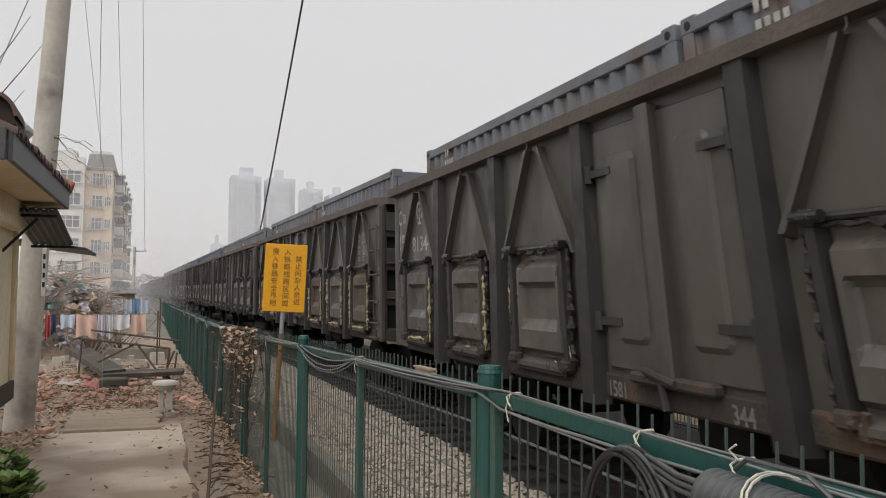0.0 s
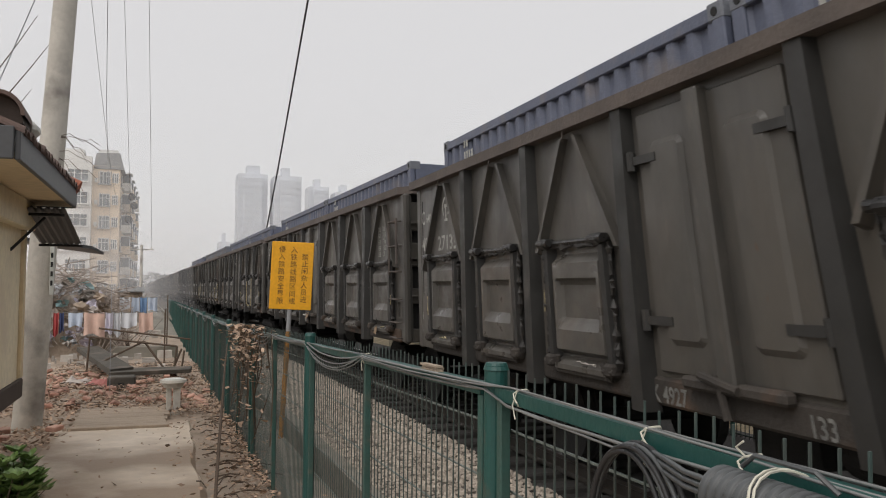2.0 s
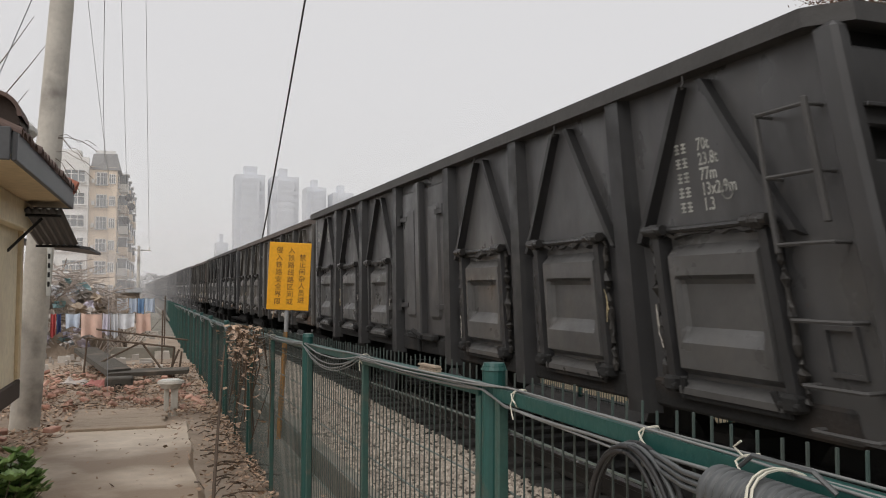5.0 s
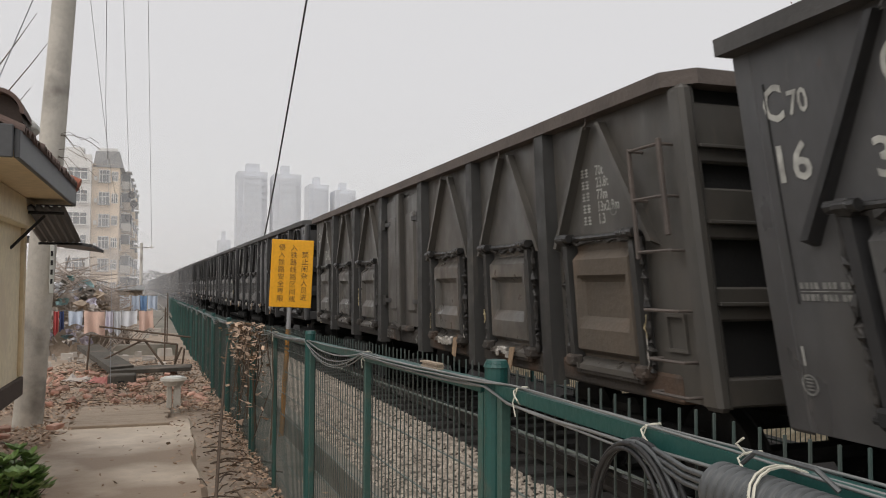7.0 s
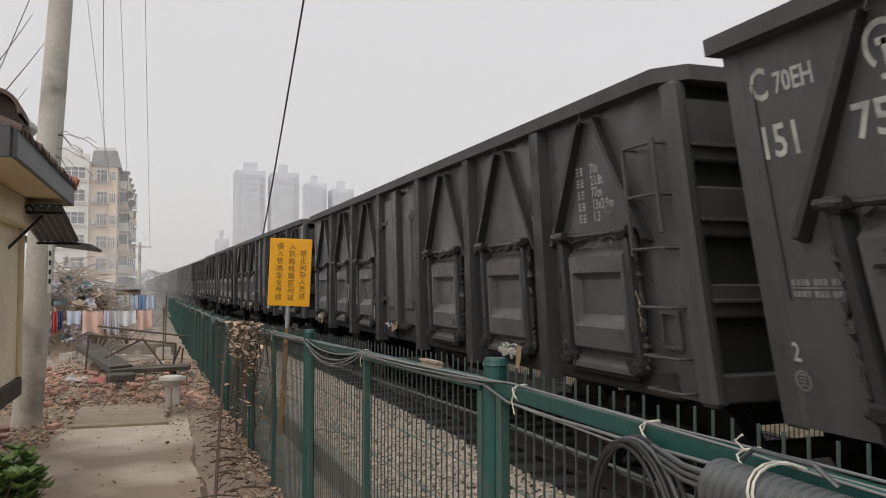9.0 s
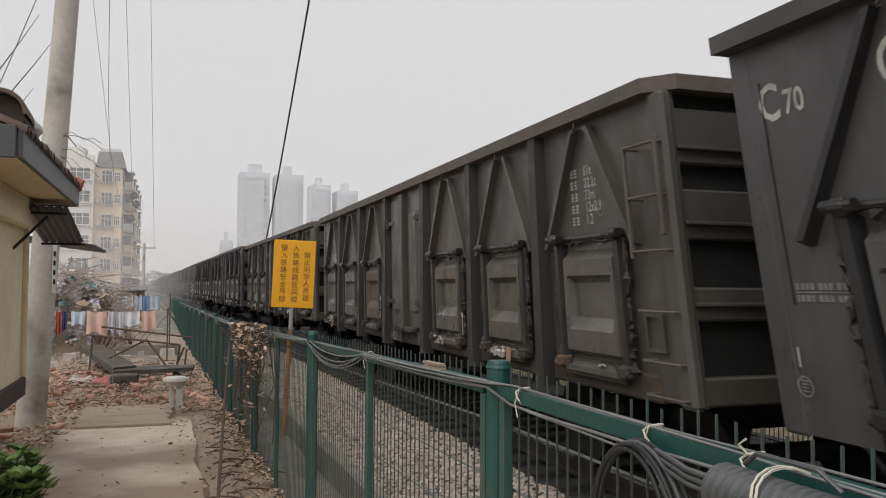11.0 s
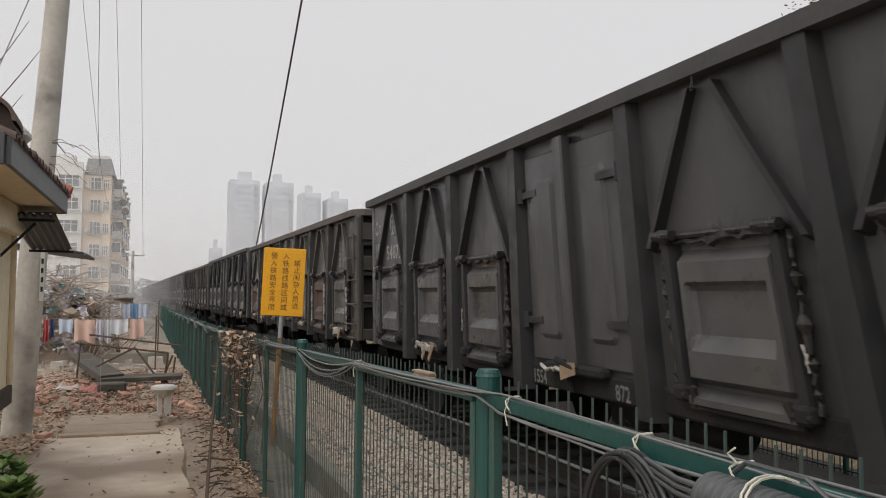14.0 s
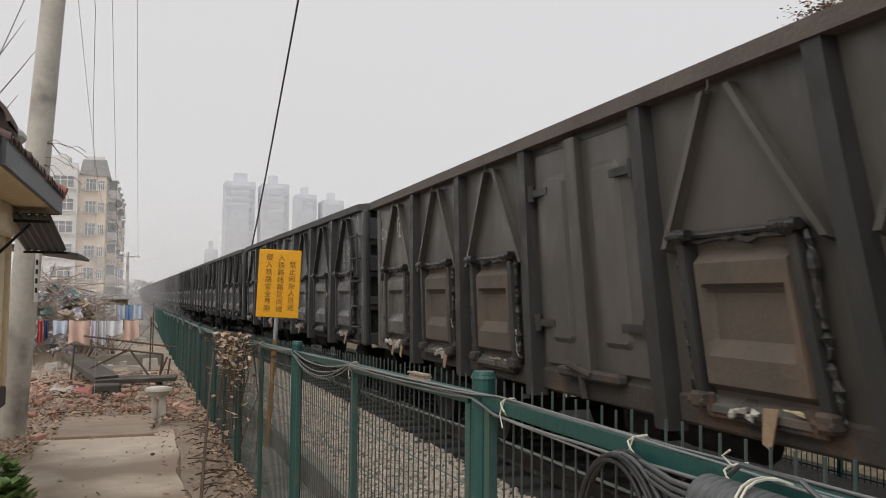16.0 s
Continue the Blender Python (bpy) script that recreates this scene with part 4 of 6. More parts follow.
def build_train():
    rng = np.random.default_rng(11)
    protos = {}
    tip = 0.0
    todo = []
    for i in range(39):
        short = i in C64
        if i:
            tip += 13.438 if short else 13.976
        todo.append((i, short, i in DUSTY, tip))
    first = {}
    for i, short, dusty, tip in todo:
        key = (dusty, short)
        length = 12.76 if short else 13.39
        if key not in first:
            protos[key] = build_wagon(length, "olive" if dusty else "dark", "olive_post" if dusty else "dark_post", LABELS[key], (0.0 if short else 0.025) if dusty else 0.05)
            first[key] = i
    for i, short, dusty, tip in todo:
        key = (dusty, short)
        length = 12.76 if short else 13.39
        w = protos[key] if first[key] == i else copy_thing(protos[key], Matrix())
        WAGONS.append((w, tip, length))
    for i, short, dusty, tip in todo:
        w, _, length = WAGONS[i]
        kind, code, number = MARKS.get(i, ("C70", "", ""))
        add_markings(w, length, kind, code, number, 0.08 if not short else 0.0)
        add_sealing(w, length, rng, ("foam", "foam", "cloth") if i < 8 else ("cloth", "cloth", "foam"), 9 if i < 26 else 1)
        if i in (4, 12, 14, 20, 21):
            pts = [(-1.61 - 0.01 * rng.random(), 0.50 - 0.045 * q, 1.12 + 0.02 * rng.normal()) for q in range(9)]
            part("snagged_rag", Shape().tube(pts, [0.006 + 0.014 * rng.random() for _ in pts], 6), M["cloth"], w, "torn dirty white rag")
            a = [(-1.62, 0.16, 1.17), (-1.615, -0.08, 1.19), (-1.64, -0.12, 1.10), (-1.65, 0.10, 1.04)]
            part("packing_scrap", Shape().hull(a, [(p[0] + 0.008, p[1], p[2]) for p in a]), M["card"], w, "hanging scrap of brown packing board")
        if 8 < i < 26:
            add_scraps(w, length, rng, 4)
        if i in FOAM:
            add_foam(w, length, rng, FOAM[i], i < 8)
        if i in DOORS:
            doors = [o for o in w.children if o.name.startswith("drop_door")]
            for at, mat in DOORS[i]:
                doors[at].data = doors[at].data.copy()
                doors[at].data.materials[0] = M[mat]
        if i < 8:
            names = (M["grey_blue"], M["blue"])
            base = "faded grey-blue" if i in (0, 1, 2, 6) else "blue"
            for sy in (-1, 1):
                c = build_container(names[0 if i in (0, 1, 2, 6) else 1], base + " ribbed steel container standing in a wagon") if (i, sy) in ((0, -1), (3, -1)) else None
                if c is None:
                    c = copy_thing(CONTAINERS[0 if i in (0, 1, 2, 6) else 6][0], Matrix())
                CONTAINERS.append((c, w, tip, length, sy * 3.02))


def train_rows(tip, length, shift, z):
    """Poses of a thing on the train, from the rear tip's place in the train."""
    rows = []
    for t, a in TRAIN_ROWS:
        u = tip + a - 1.02 - length / 2
        m = track_pose(u)
        rows.append((t, m @ Matrix.Translation((0, shift, z))))
    return rows


def motions():
    for w, tip, length in WAGONS:
        walk(w, train_rows(tip, length, 0.0, 0.0))
    for c, w, tip, length, shift in CONTAINERS:
        walk(c, train_rows(tip, length, shift, 1.20))


SIGN_TEXT = "\u7981\u6b62\u95f2\u6742\u4eba\u5458\u8fdb\u5165\u94c1\u8def\u7ebf\u533a\u95f4\u6216\u4fb5\u5b89\u5168\u754c\u9650"


# ---- fence ----
def fence_point(s, z=0.0, out=0.0):
    """A point on the fence line at the distance s; out is towards the track."""
    return Vector((0.92 + out - 0.0124 * s, s, z))


def fence_rail(s):
    return 1.376 - 0.0235 * max(0.0, s - 2.2) if s < 12 else 1.146 - 0.0085 * (s - 12)


POSTS = [-3.8, -0.8, 2.19, 5.15, 8.35, 11.3] + [14.3 + 3.0 * i for i in range(18)]
FENCE_BASE = -0.22


def build_fence():
    fence = thing("mesh_fence", "green welded wire mesh fence with steel posts", "fence")
    rng = np.random.default_rng(5)
    for i, s in enumerate(POSTS):
        top = fence_rail(s) + (0.055 if s < 7 or s > 10 else -0.06)
        p, q = fence_point(s, ground_z(s) + FENCE_BASE), fence_point(s, top)
        lean = 0.02 * rng.normal()
        q.x += lean * 0.4
        q.y += 0.03 * rng.normal()
        r = 0.034 if s > 0 else 0.03
        post = part("fence_post", Shape().rod(p, q, r, n=16), M["green"], fence)
        part("post_cap", Shape().rod(q - Vector((0, 0, 0.012)), q + Vector((0, 0, 0.008)), r + 0.004, r - 0.004, n=16), M["green"], post)
        part("clamp", Shape().box(q.x - 0.012, q.x + 0.012, s - r - 0.022, s - r + 0.004, q.z - 0.085, q.z - 0.06, 0.004).rod(
            (q.x - 0.02, s - r - 0.012, q.z - 0.073), (q.x + 0.02, s - r - 0.012, q.z - 0.073), 0.006), M["green"], post)
    for a, b in zip(POSTS[:-1], POSTS[1:]):
        a1, b1 = a + 0.055, b - 0.055
        za, zb = fence_rail(a1), fence_rail(b1)
        lo_a, lo_b = ground_z(a1) + FENCE_BASE + 0.06, ground_z(b1) + FENCE_BASE + 0.06

        def bar(s0, z0, s1, z1, hw, hh, name):
            ring = [(-hw, -hh), (hw, -hh), (hw, hh), (-hw, hh)]
            sh = Shape().hull([fence_point(s0, z0 + v, u) for u, v in ring], [fence_point(s1, z1 + v, u) for u, v in ring])
            part(name, sh, M["green"], fence)

        bar(a1, za - 0.016, b1, zb - 0.016, 0.019, 0.017, "top_rail")
        bar(a1, lo_a, b1, lo_b, 0.016, 0.016, "bottom_rail")
        for s, hw in ((a1 + 0.016, 0.018), (b1 - 0.016, 0.016), ((a + b) / 2, 0.012)):
            z0, z1 = ground_z(s) + FENCE_BASE + 0.06, fence_rail(s) - 0.034
            part("frame_upright", Shape().box(fence_point(s).x - 0.015, fence_point(s).x + 0.015, s - hw, s + hw, z0, z1, 0.003), M["green_worn"], fence)
        wires = Shape()
        n = int((b1 - a1) / 0.056)
        for k in range(n + 1):
            s = a1 + (b1 - a1) * k / n
            x = fence_point(s).x + 0.022
            w = 0.0021
            tw = rng.normal() * 0.003
            top = fence_rail(s) + 0.045 + rng.normal() * 0.004
            z0 = ground_z(s) + FENCE_BASE + 0.05
            wires.hull([(x - w, s - w, z0), (x + w, s - w, z0), (x + w, s + w, z0), (x - w, s + w, z0)],
                       [(x - w, s - w + tw, top), (x + w, s - w + tw, top), (x + w, s + w + tw, top), (x - w, s + w + tw, top)])
        ob = part("wire_mesh", wires, M["wire"], fence)
        tagged(ob, kind="stuff")
        cross = Shape()
        z = 0.12
        while z < 1.4:
            w = 0.0026
            p = [(-w, -w), (w, -w), (w, w), (-w, w)]
            cross.hull([fence_point(a1, fence_rail(a1) - z + v, 0.026 + u) for u, v in p], [fence_point(b1, fence_rail(b1) - z + v, 0.026 + u) for u, v in p])
            z += 0.17
        ob = part("cross_wire", cross, M["wire_pale"], fence)
        tagged(ob, kind="stuff")


def build_cables():
    rng = np.random.default_rng(8)
    stops = []
    for a, b in zip(POSTS[:-1], POSTS[1:]):
        stops += [a, (a + b) / 2]
    stops = [s for s in stops if s < 40]
    for c in range(5):
        pts = []
        wander = 0.004 + 0.002 * c
        for s0, s1 in zip(stops[:-1], stops[1:]):
            far_half = s0 not in POSTS
            sag = abs(rng.normal()) * 0.03 + 0.006 + (0.075 * c / 4) if far_half else 0.004 + 0.012 * rng.random()
            if s0 < 2:
                sag = 0.002 + (0.02 * rng.random() if c == 3 else 0.0)
            m = 10
            for i in range(m):
                f = i / m
                s = s0 + (s1 - s0) * f
                z = fence_rail(s) + ((0.004 if c < 3 else -0.010 - 0.006 * c) if s < 2.15 else 0.008 - 0.005 * c) - 4 * sag * f * (1 - f)
                z += wander * math.sin(s * 2.3 + 1.9 * c) * (1 if s < 2.15 else 0.5)
                pts.append(fence_point(s, z, ((0.014 - 0.016 * c if c < 3 else -0.026) if s < 2.15 else -0.026 - 0.006 * (c % 3)) + 0.002 * rng.normal()))
        tagged(part("cable", Shape().tube(pts, 0.0028 + 0.001 * (c % 2), 6), M["cable"], smooth=True), "grey cable draped along the top of the fence", "cable", "cables on the fence")
    # ribbed conduit under the rail
    prof = []
    s = 1.10
    while s > -1.2:
        prof += [(s, 0.036), (s - 0.002, 0.0420), (s - 0.0045, 0.0437), (s - 0.0135, 0.0437), (s - 0.0155, 0.0420), (s - 0.0175, 0.036)]
        s -= 0.0195
    sh = Shape()
    n = 40
    for s, r in prof:
        cz = fence_rail(s) - 0.044
        for k in range(n):
            a = 2 * math.pi * k / n
            sh.v.append(tuple(fence_point(s, cz + r * math.sin(a), -0.072 + r * math.cos(a))))
    for i in range(len(prof) - 1):
        for k in range(n):
            sh.f.append((i * n + k, i * n + (k + 1) % n, (i + 1) * n + (k + 1) % n, (i + 1) * n + k))
    sh.f.append(tuple(range(n)))
    conduit = tagged(part("conduit", sh, M["conduit"], smooth=True), "dark grey ribbed plastic cable conduit strapped to the fence rail", "conduit")
    part("bracket", Shape().tube([fence_point(1.06, fence_rail(1.04) + 0.004, -0.06), fence_point(1.02, fence_rail(1.0) + 0.028, -0.07), fence_point(0.90, fence_rail(0.85) + 0.028, -0.07), fence_point(0.87, fence_rail(0.82) + 0.004, -0.06)], 0.004),
         M["conduit"], conduit)
    for s, w in ((0.97, 0.009), (0.96, 0.008), (0.15, 0.009)):
        cz = fence_rail(s) - 0.03
        loop = [fence_point(s + 0.03 * math.sin(a), cz - 0.008 + 0.049 * math.sin(a), -0.050 + 0.070 * math.cos(a)) for a in np.linspace(0, 2 * math.pi, 21)]
        part("strap", Shape().tube(loop, 0.0024, 5), M["tie"], conduit, "pale cloth strap")
    # coil of cable hanging from the rail
    coil = thing("cable_coil", "coil of dark rubber cable hung from the fence rail", "cable coil")
    for c in range(6):
        r = 0.195 - 0.011 * c
        s0 = 1.37 + 0.006 * c
        pts = [fence_point(s0 + r * 0.95 * math.sin(a), fence_rail(1.4) - 0.018 - r * 1.25 * (1 - math.cos(a)) - 0.004 * c, -0.04 - 0.008 * (c % 3)) for a in np.linspace(0, 2 * math.pi, 37)]
        part("cable_loop", Shape().tube(pts, 0.0050, 8), M["black" if c % 3 != 1 else "conduit"], coil, smooth=True)
    for c in range(3):
        pts = [fence_point(1.40, fence_rail(1.4) - 0.022 - 0.008 * c, -0.03), fence_point(1.30, fence_rail(1.3) - 0.028 - 0.012 * c, -0.045), fence_point(1.20, fence_rail(1.2) - 0.034 - 0.012 * c, -0.065),
               fence_point(1.10, fence_rail(1.1) - 0.03 - 0.012 * c, -0.08), fence_point(1.0, fence_rail(1.0) - 0.034, -0.085)]
        part("cable_lead", Shape().tube(pts, 0.0050, 8), M["conduit"], coil, smooth=True)
    for s in (1.98, 1.38, 1.10, 3.66, 6.7):
        ring = [fence_point(s + 0.012 * math.sin(3 * a), fence_rail(s) - 0.012 + 0.024 * math.sin(a), -0.004 + 0.026 * math.cos(a)) for a in np.linspace(0, 2 * math.pi, 15)]
        tie = tagged(part("cable_tie", Shape().tube(ring, 0.0024, 5), M["tie"]), "pale twisted tie holding cables to the rail", "cable tie", "cable ties")
        tail = [fence_point(s, fence_rail(s) + 0.008, -0.022), fence_point(s + 0.012, fence_rail(s) + 0.022 * (1 if s < 1.2 else -1.4), -0.03), fence_point(s - 0.006, fence_rail(s) + 0.034 * (1 if s < 1.2 else -1.9), -0.03)]
        part("loose_end", Shape().tube(tail, 0.002, 5), M["tie"], tie)
    # splintered board lying on the rail
    bd = thing("board_scrap", "pale splintered board lying on the fence rail", "board")
    for i, (dz, o) in enumerate(((0.001, 0.0), (0.0085, 0.004), (0.016, -0.002))):
        q = [(-0.012 + o, dz), (0.012 + o, dz), (0.012 + o, dz + 0.0065), (-0.012 + o, dz + 0.0065)]
        part("splinter", Shape().hull([fence_point(2.66 + o, fence_rail(2.66) + z, x) for x, z in q], [fence_point(2.84 - o, fence_rail(2.84) + z, x) for x, z in q]), M["wood"], bd)


def build_sign():
    c = Vector((1.575, 11.08, 1.815))
    sign = thing("warning_sign", "yellow warning sign with dark writing on a post", "sign", m=Matrix.Translation(c) @ pose(0, 0, 0, 0, 2.2, -14))
    w, h = 0.28, 0.455
    part("board", Shape().box(-w, w, -0.008, 0.008, -h, h, 0.006), M["sign"], sign)
    up = Matrix(((1, 0, 0, 0), (0, 0, -1, 0), (0, 1, 0, 0), (0, 0, 0, 1)))
    columns = ((0.125, 0.225, "\u7981\u6b62\u95f2\u6742\u4eba\u5458\u8fdb"), (-0.025, 0.315, "\u5165\u94c1\u8def\u7ebf\u8def\u533a\u95f4\u6216"), (-0.185, 0.315, "\u4fb5\u5165\u94c1\u8def\u5b89\u5168\u754c\u9650"))
    for x, z, text in columns:
        for i, ch in enumerate(text):
            step = 0.0955 if len(text) == 7 else 0.0985
            me = lettering(ch, 0.092, M["ink"], Matrix.Translation((x, -0.0095, z - i * step)) @ up, "character")
            part("character", me, None, sign)
    part("sign_post", Shape().rod((-0.01, 0.03, -1.05), (0.0, 0.03, 0.3), 0.030, n=12), M["galv"], sign, "galvanised upper post")
    part("post_sleeve", Shape().rod((-0.03, 0.03, -2.2), (-0.01, 0.03, -0.75), 0.033, n=12), M["orange"], sign, "orange painted lower post")


# ---- pole, wires ----
def sag_line(a, b, sag, n=24):
    a, b = Vector(a), Vector(b)
    return [a.lerp(b, i / n) - Vector((0, 0, 4 * sag * (i / n) * (1 - i / n))) for i in range(n + 1)]


def build_pole_and_wires():
    p = thing("utility_pole", "weathered leaning concrete utility pole", "utility pole")
    a, b = Vector((-1.57, 10.88, -0.25)), Vector((-1.06, 10.5, 8.2))
    part("shaft", Shape().rod(a, b, 0.168, 0.112, n=48), M["pole"], p, smooth=False)
    for f in (0.24, 0.43, 0.60):
        c = a.lerp(b, f)
        part("band", Shape().rod(c - Vector((0, 0, 0.006)), c + Vector((0, 0, 0.006)), 0.169 - 0.056 * f, n=48), M["pole"], p)
    s = Shape().box(-1.33, -1.285, 10.62, 10.68, 1.55, 2.12, 0.004)
    part("plaque", s, M["plaque"], p, "narrow white plaque")
    for i in range(4):
        part("plaque_bar", Shape().box(-1.32, -1.295, 10.614, 10.619, 1.66 + 0.11 * i, 1.72 + 0.11 * i), M["under"], p)
    # a second pole far along the line
    fp = thing("distant_pole", "distant thin utility pole with crossarm", "utility pole")
    part("shaft", Shape().rod((-1.9, 64, -1), (-1.9, 64, 4.75), 0.13, 0.10, n=10), M["pole"], fp)
    part("crossarm", Shape().box(-2.75, -1.05, 63.96, 64.04, 4.38, 4.46), M["pole"], fp)
    for x in (-2.6, -1.2):
        part("insulator", Shape().rod((x, 64, 4.46), (x, 64, 4.62), 0.04, n=8), M["pole"], fp)
    fq = thing("distant_lamp", "distant mast standing beyond the train", "mast")
    part("shaft", Shape().rod((14.2, 92, -1), (14.2, 92, 6.0), 0.14, 0.09, n=8), M["pole"], fq)
    part("arm", Shape().rod((13.1, 92, 5.7), (15.3, 92, 5.9), 0.05, n=6), M["pole"], fq)
    lines = (((-0.98, 10.89, 5.19), (-3.59, 64.56, 8.3), 0.9), ((-0.59, 10.76, 5.19), (-2.6, 64.0, 4.6), 0.1), ((-0.3, 10.66, 5.19), (-1.2, 64.0, 4.6), 0.05))
    for u, v, sg in lines:
        u, v = Vector(u), Vector(v)
        start = u + (u - v).normalized() * 4.0 + Vector((0, 0, 0.5))
        tagged(part("overhead_wire", Shape().tube([start] + sag_line(u, v, sg), [0.0032] + [0.0032 + 0.008 * i / 24 for i in range(25)], 5), M["wire_grey"]), "thin grey overhead wire", "wire", "overhead wires")
    tagged(part("overhead_wire", Shape().tube([(-0.72, 8.0, 5.6), (-0.79, 10.83, 5.19), (-1.0, 14.0, 4.55), (-1.18, 17.29, 4.14), (-0.98, 16.16, 1.69), (-0.87, 14.55, -0.17)], 0.0042, 5), M["wire_grey"]),
           "slack grey wire running down to the yard", "wire", "overhead wires")
    tagged(part("guy_wire", Shape().tube(sag_line((1.86, 10.0, 7.1), (6.10, 56.6, 4.62), 0.22) + [Vector((6.9, 66.0, 2.9)), Vector((7.3, 70.0, -0.8))], [0.016 + 0.03 * i / 24 for i in range(27)], 6), M["black"]),
           "thick black cable hanging across the railway", "cable")
    tagged(part("service_wire", Shape().tube(sag_line((-1.20, 9.6, 5.4), (-1.85, 8.9, 3.0), 0.02), 0.006, 5), M["wire_grey"]), "grey service wire beside the pole", "wire", "overhead wires")


# ---- house porch ----
def build_porch():
    h = thing("porch", "cream rendered porch with a tiled roof and grey fascia", "porch")
    x1, y0, y1 = -0.94, 5.72, 9.08
    x0 = -4.0
    part("soffit", Shape().box(x0, x1 + 0.01, y0 + 0.01, y1 - 0.01, 2.46, 2.50), M["soffit"], h)
    part("fascia", Shape().box(x1, x1 + 0.035, y0, y1, 2.45, 2.64, 0.006), M["fascia"], h)
    part("fascia", Shape().box(x0, x1, y0 - 0.035, y0, 2.45, 2.66, 0.006), M["fascia"], h)
    part("fascia", Shape().box(x0, x1, y1, y1 + 0.035, 2.45, 2.66, 0.006), M["fascia"], h)
    part("beam", Shape().box(-1.62, -1.26, y0 + 0.1, y1 - 0.12, 2.20, 2.46, 0.01), M["render"], h)
    part("wall", Shape().box(-1.60, -1.37, 5.0, y1 - 0.1, 0.74, 2.21), M["render"], h)
    part("plinth", Shape().box(-2.4, -1.34, 5.0, y1 - 0.06, 0.56, 0.745, 0.01), M["plinth"], h)
    part("plinth_step", Shape().box(-2.38, -1.86, 5.0, y1 - 0.08, -0.1, 0.565, 0.02), M["damp_wall"], h)
    part("pilaster", Shape().box(-1.37, -1.335, y1 - 0.24, y1 - 0.1, 0.76, 2.2, 0.005), M["soffit"], h)
    part("back_wall", Shape().box(x0, x0 + 0.2, y0, y1, -0.1, 2.46), M["render"], h)
    slope = 0.42
    rf = Shape()
    rf.hull([(x1 - 0.02, y0, 2.60), (x1 - 0.02, y1, 2.60), (x0, y1, 2.60 + slope * (x1 - x0)), (x0, y0, 2.60 + slope * (x1 - x0))],
            [(x1 - 0.02, y0, 2.64), (x1 - 0.02, y1, 2.64), (x0, y1, 2.64 + slope * (x1 - x0)), (x0, y0, 2.64 + slope * (x1 - x0))])
    roof = part("roof", rf, M["fascia"], h)
    # barrel tile, one mesh shared by all
    t = Shape()
    n = 8
    for k in range(n + 1):
        a = math.pi * k / n
        for rr in (0.062, 0.048):
            for xx, f in ((0.03, 1.0), (-0.34, 0.9)):
                t.v.append((xx, rr * f * math.cos(a), rr * f * math.sin(a) * 0.9 + slope * -xx))
    for k in range(n):
        b, c = 4 * k, 4 * k + 4
        t.f += [(b, c, c + 1, b + 1), (b + 3, c + 3, c + 2, b + 2), (b, b + 2, c + 2, c), (b + 1, c + 1, c + 3, b + 3)]
    me = t.mesh("roof_tile", M["tile"])
    rng = np.random.default_rng(4)
    count = 0
    y = y0 + 0.06
    while y < y1 + 0.05:
        for r in range(9):
            ob = part("roof_tile", me, None, roof)
            xx = x1 + 0.03 - 0.30 * r
            ob.matrix_basis = pose(xx + 0.01 * rng.normal(), y + 0.006 * rng.normal(), 2.645 + slope * (x1 - xx) + 0.008 * r % 2, 0, 0, 2 * rng.normal())
            count += 1
        y += 0.128
    ob = part("roof_tile", Shape().rod((x1 + 0.06, y1 - 0.04, 2.66), (x1 - 0.3, y1 - 0.02, 2.80), 0.07, 0.08, n=12), M["red_tile"], roof, "red clay end tile")
    # rolled verge tiles along the near edge
    v = Shape()
    for k in range(13):
        a = math.pi * k / 12
        for rr in (0.160, 0.135):
            for xx in (0.0, -0.45):
                v.v.append((xx, rr * math.cos(a), rr * math.sin(a)))
    for k in range(12):
        b, c = 4 * k, 4 * k + 4
        v.f += [(b, c, c + 1, b + 1), (b + 3, c + 3, c + 2, b + 2), (b, b + 2, c + 2, c), (b + 1, c + 1, c + 3, b + 3)]
    vm = v.mesh("verge_tile", M["tile"])
    for r in range(5):
        ob = part("verge_tile", vm, None, roof)
        ob.matrix_basis = pose(x1 - 0.11 - 0.30 * r, y0 + 0.02 + 0.05 * r, 2.74 + slope * 0.30 * r, 0, 0, -88)
    # dark block closing the arch of the first verge tile
    fill = [(x1 - 0.11 + 0.14 * math.cos(math.pi * k / 10), y0 + 0.10, 2.70 + 0.17 * math.sin(math.pi * k / 10)) for k in range(11)]
    part("mortar_fill", Shape().hull(fill, [(p[0], p[1] + 0.3, p[2]) for p in fill]), M["plinth"], roof)
    part("mortar", Shape().box(x1 - 0.12, x1 + 0.06, y0 + 0.44, y0 + 0.68, 2.70, 2.79, 0.03), M["plaque"], roof)
    # awning under the eave
    aw = thing("awning", "black corrugated awning sheet on a bracket", "awning", "awnings by the porch")
    s = Shape()
    n = 24
    for i in range(n + 1):
        f = i / n
        dz = 0.012 * math.cos(i * 1.6)
        s.v += [(-1.36 + 0.42 * f, 8.4, 2.39 + dz), (-1.36 + 0.42 * f, 10.0, 2.14 + dz), (-1.36 + 0.42 * f, 10.0, 2.125 + dz), (-1.36 + 0.42 * f, 8.4, 2.375 + dz)]
    for i in range(n):
        b = 4 * i
        s.f += [(b, b + 1, b + 5, b + 4), (b + 1, b + 2, b + 6, b + 5), (b + 2, b + 3, b + 7, b + 6)]
    part("sheet", s, M["awning"], aw)
    part("edge_bar", Shape().rod((-1.37, 10.0, 2.11), (-0.92, 10.0, 2.11), 0.014), M["under"], aw)
